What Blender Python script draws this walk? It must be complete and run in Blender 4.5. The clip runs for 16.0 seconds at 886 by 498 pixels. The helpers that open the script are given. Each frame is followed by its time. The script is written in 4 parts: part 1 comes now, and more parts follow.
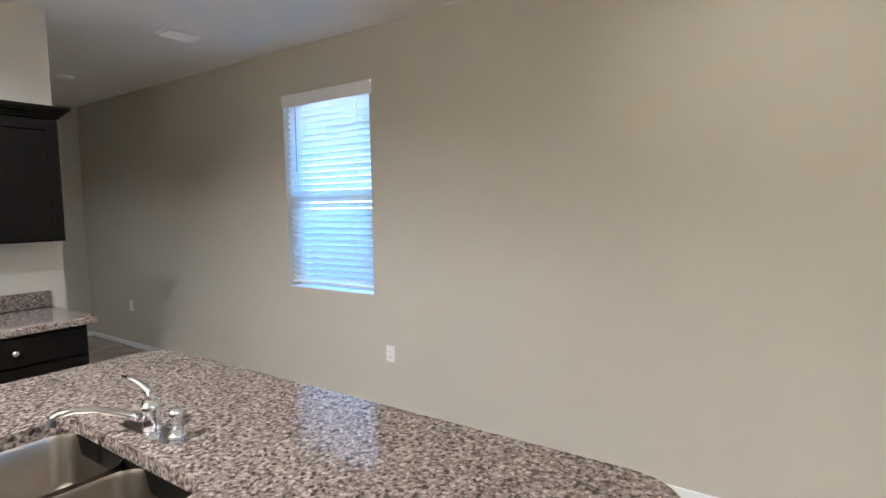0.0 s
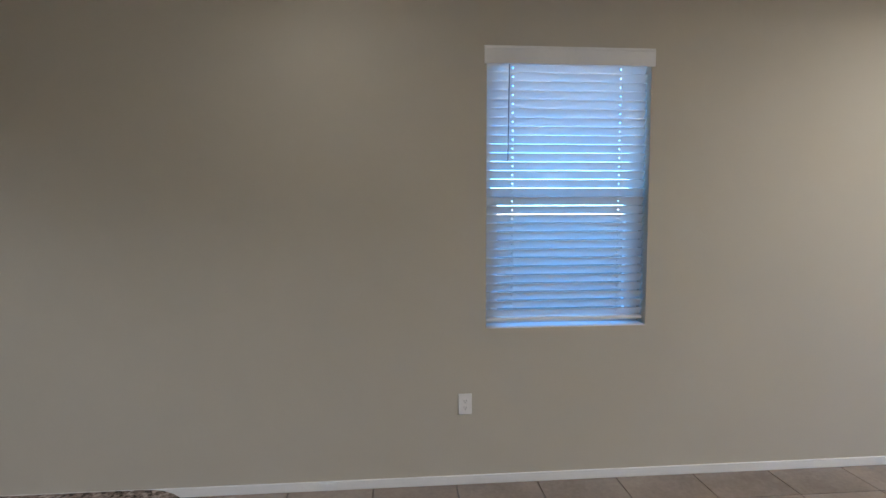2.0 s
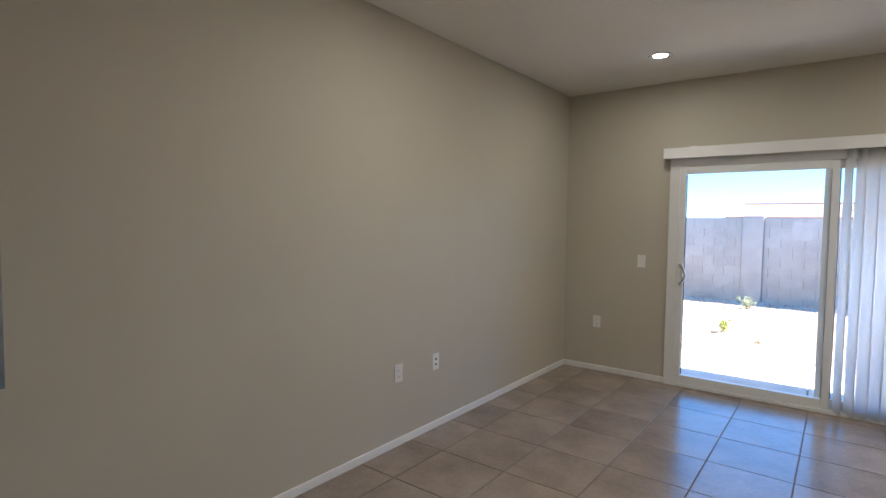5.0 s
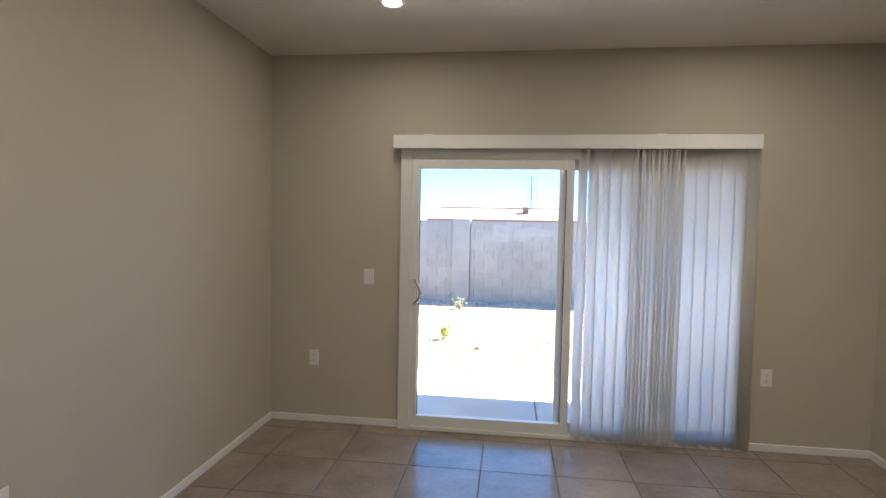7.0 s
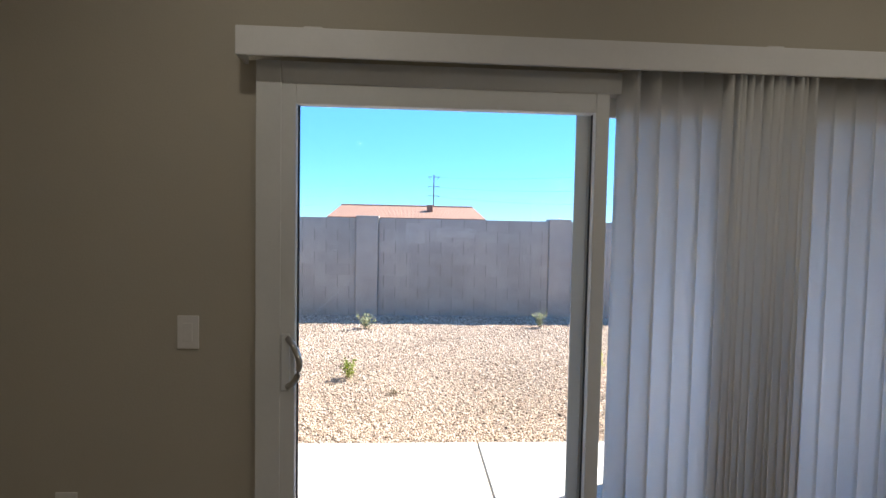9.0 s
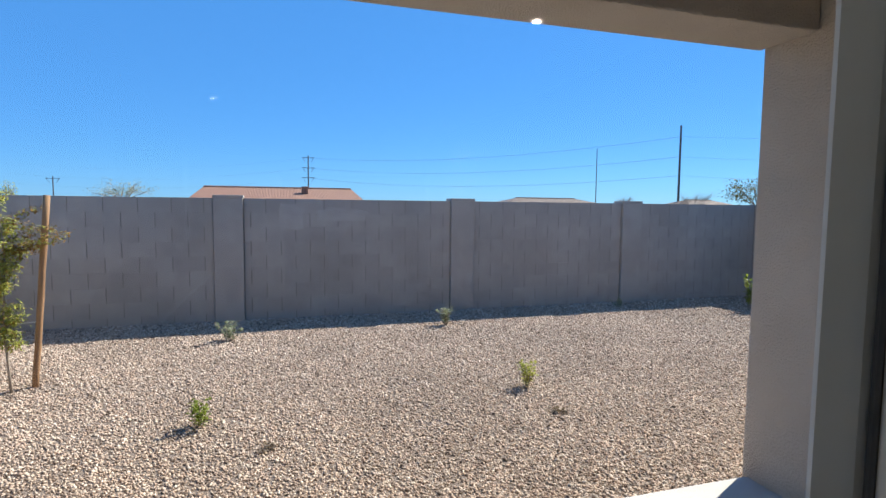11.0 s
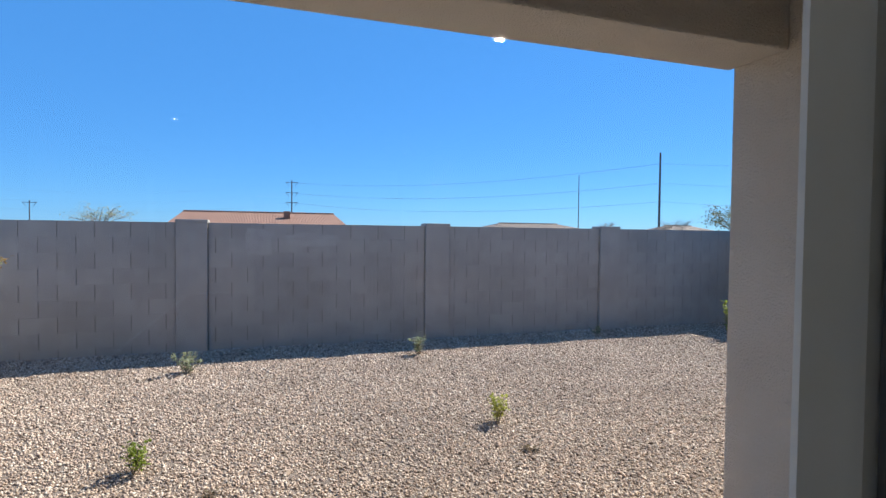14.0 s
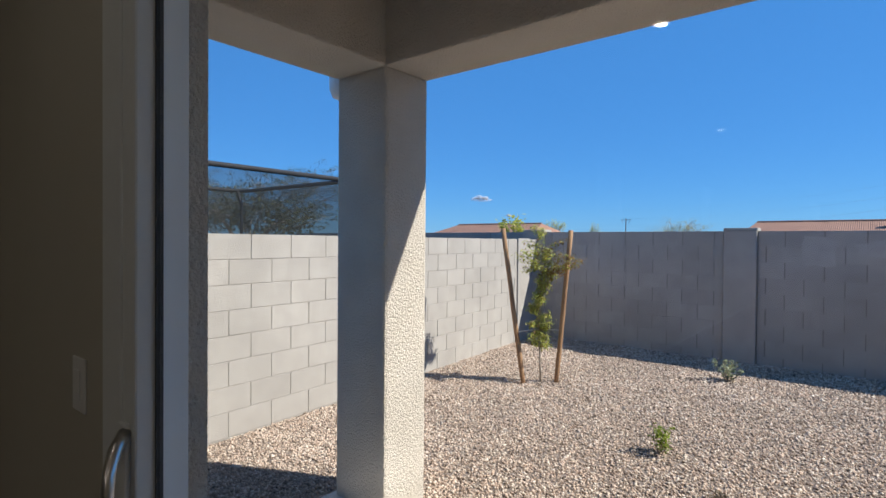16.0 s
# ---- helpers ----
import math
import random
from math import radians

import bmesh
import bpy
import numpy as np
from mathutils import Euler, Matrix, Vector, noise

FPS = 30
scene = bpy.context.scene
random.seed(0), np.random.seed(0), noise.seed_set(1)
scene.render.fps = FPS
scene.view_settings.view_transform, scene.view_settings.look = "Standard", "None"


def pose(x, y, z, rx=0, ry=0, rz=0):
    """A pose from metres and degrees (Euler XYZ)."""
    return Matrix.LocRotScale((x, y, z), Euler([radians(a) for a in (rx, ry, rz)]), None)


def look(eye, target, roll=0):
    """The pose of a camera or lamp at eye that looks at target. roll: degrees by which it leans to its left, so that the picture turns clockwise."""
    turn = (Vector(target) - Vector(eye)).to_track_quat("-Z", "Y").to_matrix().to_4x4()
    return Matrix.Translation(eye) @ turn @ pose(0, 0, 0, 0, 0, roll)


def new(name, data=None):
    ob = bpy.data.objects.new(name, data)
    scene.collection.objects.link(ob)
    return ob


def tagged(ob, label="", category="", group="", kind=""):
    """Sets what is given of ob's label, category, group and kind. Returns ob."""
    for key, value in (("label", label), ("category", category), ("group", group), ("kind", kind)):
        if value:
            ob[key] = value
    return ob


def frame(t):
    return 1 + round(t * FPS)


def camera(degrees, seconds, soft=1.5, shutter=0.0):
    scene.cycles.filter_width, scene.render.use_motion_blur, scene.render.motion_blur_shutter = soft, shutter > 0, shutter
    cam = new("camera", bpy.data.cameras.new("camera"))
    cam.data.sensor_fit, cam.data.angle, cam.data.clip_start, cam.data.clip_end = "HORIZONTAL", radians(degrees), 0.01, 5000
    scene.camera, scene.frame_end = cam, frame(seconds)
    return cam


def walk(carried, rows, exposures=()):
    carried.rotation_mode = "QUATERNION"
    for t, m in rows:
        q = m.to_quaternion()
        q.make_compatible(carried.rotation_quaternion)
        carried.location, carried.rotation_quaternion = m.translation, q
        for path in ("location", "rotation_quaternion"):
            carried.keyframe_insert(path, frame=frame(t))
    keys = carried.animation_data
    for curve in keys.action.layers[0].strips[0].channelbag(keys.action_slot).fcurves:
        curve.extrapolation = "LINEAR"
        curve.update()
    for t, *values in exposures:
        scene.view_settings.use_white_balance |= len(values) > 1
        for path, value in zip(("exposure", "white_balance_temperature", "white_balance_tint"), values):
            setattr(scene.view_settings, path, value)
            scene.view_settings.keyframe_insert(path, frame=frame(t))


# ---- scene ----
cam = camera(80.2, 16.0)

PATH = [
    (0, (2.806, -6.206, 1.503), (1.159, -7.33, 1.341), -0.9),
    (0.5, (2.789, -6.168, 1.5), (0.964, -6.971, 1.344), -0.8),
    (1, (2.809, -6.143, 1.526), (0.865, -6.587, 1.360), -0.6),
    (1.5, (2.804, -6.055, 1.533), (0.813, -6.168, 1.374), -0.3),
    (2, (2.813, -5.933, 1.529), (0.826, -5.768, 1.378), -0.2),
    (2.5, (2.779, -5.824, 1.521), (0.832, -5.387, 1.381), -0.0),
    (3, (2.735, -5.675, 1.502), (0.859, -4.993, 1.376), 0.1),
    (3.5, (2.682, -5.562, 1.476), (0.908, -4.646, 1.365), 0.1),
    (4, (2.53, -5.45, 1.491), (0.896, -4.304, 1.369), 0.5),
    (4.5, (2.393, -5.313, 1.482), (0.943, -3.941, 1.364), 0.6),
    (5, (2.262, -5.068, 1.475), (1.054, -3.478, 1.366), 0.7),
    (7.5, (1.681, -3.371, 1.513), (1.594, -1.375, 1.421), 1.1),
    (8, (1.593, -2.897, 1.508), (1.615, -0.9, 1.416), 1.0),
    (8.5, (1.53, -2.381, 1.506), (1.625, -0.386, 1.41), 0.9),
    (9, (1.528, -1.873, 1.505), (1.654, 0.121, 1.413), 1.1),
    (11.5, (1.507, -0.266, 1.471), (2.306, 1.558, 1.281), 0.5),
    (12, (1.502, -0.211, 1.472), (2.557, 1.475, 1.258), 0.7),
    (12.5, (1.551, -0.221, 1.478), (2.778, 1.343, 1.260), 0.9),
    (13, (1.592, -0.227, 1.490), (2.818, 1.341, 1.298), 0.7),
    (13.5, (1.649, -0.307, 1.509), (2.694, 1.395, 1.399), 0.3),
    (14, (1.732, -0.260, 1.477), (2.366, 1.636, 1.421), 0.6),
    (14.5, (1.811, -0.309, 1.439), (1.921, 1.688, 1.418), 0.6),
    (15, (1.888, -0.338, 1.424), (1.488, 1.621, 1.409), 0.9),
    (15.5, (1.991, -0.336, 1.422), (1.140, 1.473, 1.396), 0.8),
    (16, (2.084, -0.393, 1.430), (0.828, 1.163, 1.401), 0.5),
]
# stops, white balance in kelvin, tint
EXPOSURES = [
    (0.0, 5.15, 6200, 10), (0.5, 4.72, 6050, 10), (0.8, 4.5, 6050, 10), (1.5, 4.15, 6050, 10), (2.5, 3.83, 6100, 10), (3.5, 3.7, 6150, 10), (4.5, 3.33, 6250, 10),
    (5.0, 3.3, 6350, 10), (7.5, 3.15, 6950, 10), (8.0, 2.92, 6950, 10), (8.5, 2.55, 6900, 10), (9.2, 1.85, 6700, 10), (11.3, 1.0, 6650, 10), (13.5, 1.05, 6650, 10),
    (14.5, 0.88, 6500, 10), (15.0, 0.76, 6450, 10), (15.5, 0.86, 6450, 10), (16.0, 0.76, 6450, 10),
]
walk(cam, [(t, look(eye, target, roll)) for t, eye, target, roll in PATH], EXPOSURES)

# ---- world, sun, exposure ----
SUN_EL, SUN_AZ = radians(42.5), math.atan2(0.9, 0.436)
sun_dir = Vector((math.cos(SUN_EL) * 0.9, math.cos(SUN_EL) * 0.436, math.sin(SUN_EL)))
world = bpy.data.worlds.new("sky")
scene.world = world
world.use_nodes = True
wn = world.node_tree
sky = wn.nodes.new("ShaderNodeTexSky")
sky.sky_type, sky.sun_disc = "NISHITA", False
sky.sun_elevation, sky.sun_rotation = SUN_EL, SUN_AZ
sky.altitude, sky.air_density, sky.dust_density, sky.ozone_density = 300.0, 0.9, 0.0, 2.0
deep = wn.nodes.new("ShaderNodeHueSaturation")
deep.inputs["Saturation"].default_value = 1.2
wn.links.new(sky.outputs[0], deep.inputs["Color"])
tint = wn.nodes.new("ShaderNodeMix")
tint.data_type, tint.blend_type = "RGBA", "MULTIPLY"
tint.inputs[0].default_value = 1.0
tint.inputs[7].default_value = (0.62, 1.0, 1.35, 1)
wn.links.new(deep.outputs[0], tint.inputs[6])
even = wn.nodes.new("ShaderNodeMix")
even.data_type = "RGBA"
even.inputs[0].default_value = 0.62
even.inputs[7].default_value = (0.75, 3.0, 7.6, 1)
wn.links.new(tint.outputs[2], even.inputs[6])
wn.links.new(even.outputs[2], wn.nodes["Background"].inputs[0])
wn.nodes["Background"].inputs[1].default_value = 0.068
sun_data = bpy.data.lights.new("sun", "SUN")
sun_data.energy, sun_data.angle, sun_data.color = 4.8, radians(0.5), (1.0, 0.945, 0.87)
sun = new("sun", sun_data)
sun.matrix_world = look(sun_dir * 30, (0, 0, 0))


# ---- materials ----
def node(nt, kind, **inputs):
    n = nt.nodes.new(kind)
    for key, value in inputs.items():
        n.inputs[key.replace("_", " ")].default_value = value
    return n


def material(name, low, high, scale=6.0, rough=0.7, bump=0.1, fine=60.0, metal=0.0, vary=0.0, stretch=(1, 1, 1), detail=6.0, relief=0.01, spec=0.5, space="Object"):
    """Two colours mixed by a coarse and a fine noise, bump from the fine one; vary: brightness by object."""
    m = bpy.data.materials.new(name)
    m.use_nodes = True
    nt = m.node_tree
    bsdf = nt.nodes["Principled BSDF"]
    bsdf.inputs["Roughness"].default_value, bsdf.inputs["Metallic"].default_value = rough, metal
    bsdf.inputs["Specular IOR Level"].default_value = spec
    tc = nt.nodes.new("ShaderNodeTexCoord")
    mp = nt.nodes.new("ShaderNodeMapping")
    mp.inputs["Scale"].default_value = stretch
    nt.links.new(tc.outputs[space], mp.inputs[0])
    info = nt.nodes.new("ShaderNodeObjectInfo")
    if vary:
        sh = nt.nodes.new("ShaderNodeVectorMath")
        sh.operation = "ADD"
        k = nt.nodes.new("ShaderNodeMath")
        k.operation, k.inputs[1].default_value = "MULTIPLY", 37.0
        nt.links.new(info.outputs["Random"], k.inputs[0])
        nt.links.new(mp.outputs[0], sh.inputs[0])
        nt.links.new(k.outputs[0], sh.inputs[1])
        where = sh.outputs[0]
    else:
        where = mp.outputs[0]
    big = node(nt, "ShaderNodeTexNoise", Scale=scale, Detail=detail, Roughness=0.6)
    small = node(nt, "ShaderNodeTexNoise", Scale=fine, Detail=4.0, Roughness=0.65)
    nt.links.new(where, big.inputs["Vector"])
    nt.links.new(where, small.inputs["Vector"])
    add = nt.nodes.new("ShaderNodeMath")
    add.operation, add.inputs[1].default_value = "MULTIPLY_ADD", 0.35
    nt.links.new(small.outputs[0], add.inputs[0])
    nt.links.new(big.outputs[0], add.inputs[2])
    rng = nt.nodes.new("ShaderNodeMapRange")
    rng.inputs["From Min"].default_value, rng.inputs["From Max"].default_value = 0.45, 0.9
    nt.links.new(add.outputs[0], rng.inputs[0])
    mix = nt.nodes.new("ShaderNodeMix")
    mix.data_type = "RGBA"
    mix.inputs[6].default_value, mix.inputs[7].default_value = (*low, 1), (*high, 1)
    nt.links.new(rng.outputs[0], mix.inputs[0])
    out = mix.outputs[2]
    if vary:
        hsv = nt.nodes.new("ShaderNodeHueSaturation")
        val = nt.nodes.new("ShaderNodeMapRange")
        val.inputs["To Min"].default_value, val.inputs["To Max"].default_value = 1 - vary, 1 + vary
        nt.links.new(info.outputs["Random"], val.inputs[0])
        nt.links.new(val.outputs[0], hsv.inputs["Value"])
        nt.links.new(out, hsv.inputs["Color"])
        out = hsv.outputs[0]
    nt.links.new(out, bsdf.inputs["Base Color"])
    if bump:
        bp = nt.nodes.new("ShaderNodeBump")
        bp.inputs["Strength"].default_value, bp.inputs["Distance"].default_value = bump, relief
        nt.links.new(small.outputs[0], bp.inputs["Height"])
        nt.links.new(bp.outputs[0], bsdf.inputs["Normal"])
    return m


def translucent(name, colour, amount, rough=0.5, scale=3.0, back=1.0):
    """A white plastic that lets part of the light through; back: how much of the rest it throws back."""
    m = material(name, [c * 0.94 * back for c in colour], [c * back for c in colour], scale, rough, 0.02, 40)
    nt = m.node_tree
    tr = node(nt, "ShaderNodeBsdfTranslucent", Color=(*colour, 1))
    mx = nt.nodes.new("ShaderNodeMixShader")
    mx.inputs[0].default_value = amount
    nt.links.new(nt.nodes["Principled BSDF"].outputs[0], mx.inputs[1])
    nt.links.new(tr.outputs[0], mx.inputs[2])
    nt.links.new(mx.outputs[0], nt.nodes["Material Output"].inputs[0])
    return m


def clear(name, tint, veil=None, veil_amount=0.0):
    """A thin pane: see-through with a mirror gloss by Fresnel; veil: a thin diffuse cover such as a net."""
    m = bpy.data.materials.new(name)
    m.use_nodes = True
    nt = m.node_tree
    nt.nodes.remove(nt.nodes["Principled BSDF"])
    tp = node(nt, "ShaderNodeBsdfTransparent", Color=(*tint, 1))
    gl = node(nt, "ShaderNodeBsdfGlossy", Roughness=0.0)
    lw = node(nt, "ShaderNodeLayerWeight", Blend=0.5)
    pw = nt.nodes.new("ShaderNodeMath")
    pw.operation, pw.inputs[1].default_value = "POWER", 5.0
    nt.links.new(lw.outputs["Facing"], pw.inputs[0])
    fr = nt.nodes.new("ShaderNodeMath")
    fr.operation, fr.inputs[1].default_value, fr.inputs[2].default_value = "MULTIPLY_ADD", 0.5, 0.025
    nt.links.new(pw.outputs[0], fr.inputs[0])
    mx = nt.nodes.new("ShaderNodeMixShader")
    nt.links.new(fr.outputs[0], mx.inputs[0])
    nt.links.new(tp.outputs[0], mx.inputs[1])
    nt.links.new(gl.outputs[0], mx.inputs[2])
    out = mx.outputs[0]
    if veil:
        df = node(nt, "ShaderNodeBsdfDiffuse", Color=(*veil, 1))
        m2 = nt.nodes.new("ShaderNodeMixShader")
        m2.inputs[0].default_value = veil_amount
        nt.links.new(tp.outputs[0], m2.inputs[1])
        nt.links.new(df.outputs[0], m2.inputs[2])
        out = m2.outputs[0]
    nt.links.new(out, nt.nodes["Material Output"].inputs[0])
    return m


def glowing(name, colour, strength):
    m = bpy.data.materials.new(name)
    m.use_nodes = True
    b = m.node_tree.nodes["Principled BSDF"]
    b.inputs["Emission Color"].default_value, b.inputs["Emission Strength"].default_value = (*colour, 1), strength
    return m


def granite_material():
    m = material("granite", (0.1, 0.08, 0.07), (0.5, 0.43, 0.37), 90, 0.08, 0.0, 300, detail=3.0)
    nt = m.node_tree
    bsdf = nt.nodes["Principled BSDF"]
    tc = next(n for n in nt.nodes if n.type == "MAPPING")
    v1 = node(nt, "ShaderNodeTexVoronoi", Scale=125.0)
    v2 = node(nt, "ShaderNodeTexNoise", Scale=72.0, Detail=5.0, Roughness=0.75)
    for v in (v1, v2):
        nt.links.new(tc.outputs[0], v.inputs["Vector"])
    bw = nt.nodes.new("ShaderNodeRGBToBW")
    nt.links.new(v1.outputs["Color"], bw.inputs[0])
    add = nt.nodes.new("ShaderNodeMath")
    add.operation, add.inputs[1].default_value = "MULTIPLY_ADD", 0.32
    nt.links.new(bw.outputs[0], add.inputs[0])
    nt.links.new(v2.outputs[0], add.inputs[2])
    cr = nt.nodes.new("ShaderNodeValToRGB")
    cr.color_ramp.elements[0].position, cr.color_ramp.elements[0].color = 0.48, (0.026, 0.021, 0.019, 1)
    cr.color_ramp.elements[1].position, cr.color_ramp.elements[1].color = 0.86, (0.33, 0.285, 0.25, 1)
    for pos, col in ((0.56, (0.07, 0.053, 0.044, 1)), (0.64, (0.14, 0.108, 0.09, 1)), (0.74, (0.2, 0.163, 0.138, 1))):
        e = cr.color_ramp.elements.new(pos)
        e.color = col
    nt.links.new(add.outputs[0], cr.inputs[0])
    nt.links.new(cr.outputs[0], bsdf.inputs["Base Color"])
    return m


def stones_material():
    """Pebbles: each island its own shade of pink, beige and grey."""
    m = material("gravel_stone", (0.3, 0.24, 0.2), (0.5, 0.43, 0.37), 30, 0.85, 0.15, 150)
    nt = m.node_tree
    g = nt.nodes.new("ShaderNodeNewGeometry")
    cr = nt.nodes.new("ShaderNodeValToRGB")
    cr.color_ramp.elements[0].color, cr.color_ramp.elements[1].color = (0.11, 0.077, 0.057, 1), (0.77, 0.655, 0.54, 1)
    for pos, col in ((0.14, (0.25, 0.182, 0.136, 1)), (0.32, (0.465, 0.34, 0.255, 1)), (0.55, (0.58, 0.436, 0.336, 1)), (0.78, (0.535, 0.435, 0.34, 1))):
        e = cr.color_ramp.elements.new(pos)
        e.color = col
    nt.links.new(g.outputs["Random Per Island"], cr.inputs[0])
    # broad drifts of dust and cleaner stone
    tc = next(n for n in nt.nodes if n.type == "MAPPING")
    drift = node(nt, "ShaderNodeTexNoise", Scale=0.9, Detail=5.0, Roughness=0.65)
    nt.links.new(tc.outputs[0], drift.inputs["Vector"])
    val = nt.nodes.new("ShaderNodeMapRange")
    val.inputs["From Min"].default_value, val.inputs["From Max"].default_value = 0.3, 0.7
    val.inputs["To Min"].default_value, val.inputs["To Max"].default_value = 0.84, 1.12
    nt.links.new(drift.outputs[0], val.inputs[0])
    hsv = nt.nodes.new("ShaderNodeHueSaturation")
    nt.links.new(val.outputs[0], hsv.inputs["Value"])
    nt.links.new(cr.outputs[0], hsv.inputs["Color"])
    nt.links.new(hsv.outputs[0], nt.nodes["Principled BSDF"].inputs["Base Color"])
    return m


def leaf_material(name, dark, light):
    m = material(name, dark, light, 5, 0.6, 0.0, 40)
    nt = m.node_tree
    g = nt.nodes.new("ShaderNodeNewGeometry")
    mix = nt.nodes.new("ShaderNodeMix")
    mix.data_type = "RGBA"
    mix.inputs[6].default_value, mix.inputs[7].default_value = (*dark, 1), (*light, 1)
    nt.links.new(g.outputs["Random Per Island"], mix.inputs[0])
    bsdf = nt.nodes["Principled BSDF"]
    nt.links.new(mix.outputs[2], bsdf.inputs["Base Color"])
    tr = nt.nodes.new("ShaderNodeBsdfTranslucent")
    nt.links.new(mix.outputs[2], tr.inputs[0])
    mx = nt.nodes.new("ShaderNodeMixShader")
    mx.inputs[0].default_value = 0.48
    nt.links.new(bsdf.outputs[0], mx.inputs[1])
    nt.links.new(tr.outputs[0], mx.inputs[2])
    nt.links.new(mx.outputs[0], nt.nodes["Material Output"].inputs[0])
    return m


def roof_material(name, low, high):
    """Roof tiles in rows."""
    m = material(name, low, high, 1.2, 0.8, 0.0, 14)
    nt = m.node_tree
    tc = next(n for n in nt.nodes if n.type == "MAPPING")
    w = node(nt, "ShaderNodeTexWave", Scale=2.2, Distortion=0.4)
    w.bands_direction = "X"
    nt.links.new(tc.outputs[0], w.inputs["Vector"])
    bp = nt.nodes.new("ShaderNodeBump")
    bp.inputs["Distance"].default_value = 0.03
    nt.links.new(w.outputs[1], bp.inputs["Height"])
    nt.links.new(bp.outputs[0], nt.nodes["Principled BSDF"].inputs["Normal"])
    return m


def weathered(m, low, high, scale):
    """Broad weathering that runs on from piece to piece."""
    nt = m.node_tree
    bsdf = nt.nodes["Principled BSDF"]
    was = bsdf.inputs["Base Color"].links[0].from_socket
    g = nt.nodes.new("ShaderNodeNewGeometry")
    n = node(nt, "ShaderNodeTexNoise", Scale=scale, Detail=6.0, Roughness=0.62)
    nt.links.new(g.outputs["Position"], n.inputs["Vector"])
    r = nt.nodes.new("ShaderNodeMapRange")
    r.inputs["From Min"].default_value, r.inputs["From Max"].default_value = 0.32, 0.68
    r.inputs["To Min"].default_value, r.inputs["To Max"].default_value = low, high
    nt.links.new(n.outputs[0], r.inputs[0])
    h = nt.nodes.new("ShaderNodeHueSaturation")
    nt.links.new(r.outputs[0], h.inputs["Value"])
    nt.links.new(was, h.inputs["Color"])
    nt.links.new(h.outputs[0], bsdf.inputs["Base Color"])


WALL = material("greige_wall_paint", (0.489, 0.454, 0.377), (0.519, 0.482, 0.402), 1.2, 0.75, 0.12, 120)
CEIL = material("ceiling_paint", (0.73, 0.7, 0.645), (0.77, 0.74, 0.685), 1.0, 0.9, 0.25, 90)
WHITE = material("white_trim_paint", (0.74, 0.74, 0.73), (0.8, 0.8, 0.79), 4, 0.45, 0.03, 60)
VINYL = material("white_vinyl", (0.7, 0.71, 0.7), (0.76, 0.77, 0.76), 3, 0.4, 0.02, 60)
PLATE = material("white_plastic_plate", (0.76, 0.75, 0.73), (0.8, 0.79, 0.77), 20, 0.35, 0.0, 80)
DARK = material("dark_slot", (0.03, 0.03, 0.03), (0.05, 0.05, 0.05), 20, 0.6, 0.0, 80)
TILE = material("ceramic_floor_tile", (0.205, 0.16, 0.13), (0.36, 0.295, 0.245), 2.2, 0.24, 0.04, 45, vary=0.06)
GROUT = material("grout", (0.145, 0.122, 0.104), (0.19, 0.163, 0.14), 30, 0.9, 0.2, 120)
GRANITE = granite_material()
ESPRESSO = material("espresso_stained_wood", (0.0035, 0.003, 0.0024), (0.006, 0.005, 0.004), 5, 0.5, 0.04, 60, stretch=(1, 1, 0.15), spec=0.06)
STEEL = material("brushed_steel", (0.27, 0.235, 0.195), (0.34, 0.3, 0.255), 8, 0.28, 0.03, 200, metal=1.0, stretch=(1, 12, 1))
CHROME = material("chrome", (0.75, 0.76, 0.78), (0.8, 0.81, 0.83), 8, 0.06, 0.0, 50, metal=1.0)
NICKEL = material("satin_nickel", (0.6, 0.58, 0.55), (0.66, 0.64, 0.6), 8, 0.3, 0.0, 50, metal=1.0)
SLAT = translucent("blind_slat_white", (0.93, 0.91, 0.875), 0.4, back=0.85)
VANE = translucent("vertical_vane_white", (0.94, 0.935, 0.925), 0.85, back=0.7)
GLASS = clear("window_glass", (0.97, 0.985, 0.98))
NET = clear("trampoline_net", (1, 1, 1), veil=(0.03, 0.032, 0.034), veil_amount=0.5)
STUCCO = material("tan_stucco", (0.59, 0.52, 0.43), (0.685, 0.608, 0.512), 3, 0.95, 1.0, 75, detail=8, relief=0.022)
BLOCK = material("painted_block", (0.322, 0.295, 0.264), (0.377, 0.348, 0.314), 5, 0.92, 0.5, 90, vary=0.04)
PATCH = material("touched_up_paint", (0.385, 0.355, 0.323), (0.455, 0.422, 0.388), 6, 0.92, 0.4, 90)
# darker copy of the mortar, with shade put into its colour
MORTAR_DARK = material("shaded_mortar", (0.2, 0.178, 0.155), (0.25, 0.225, 0.198), 12, 0.95, 0.4, 90)
MORTAR = material("block_mortar", (0.285, 0.262, 0.235), (0.335, 0.31, 0.28), 12, 0.95, 0.4, 90)
CONCRETE = material("patio_concrete", (0.5, 0.48, 0.45), (0.6, 0.575, 0.54), 2.5, 0.9, 0.3, 110)
SOIL = material("gravel_bed", (0.15, 0.115, 0.09), (0.32, 0.25, 0.2), 55, 0.95, 1.0, 120)
STONE = stones_material()
STAKE = material("peeled_wood_stake", (0.2, 0.105, 0.05), (0.42, 0.25, 0.13), 8, 0.85, 0.4, 50, stretch=(1, 1, 0.2))
BARK = material("pale_bark", (0.24, 0.19, 0.14), (0.4, 0.34, 0.28), 20, 0.9, 0.4, 80)
TIE = material("plant_tie", (0.5, 0.48, 0.44), (0.6, 0.58, 0.54), 20, 0.8, 0.0, 80)
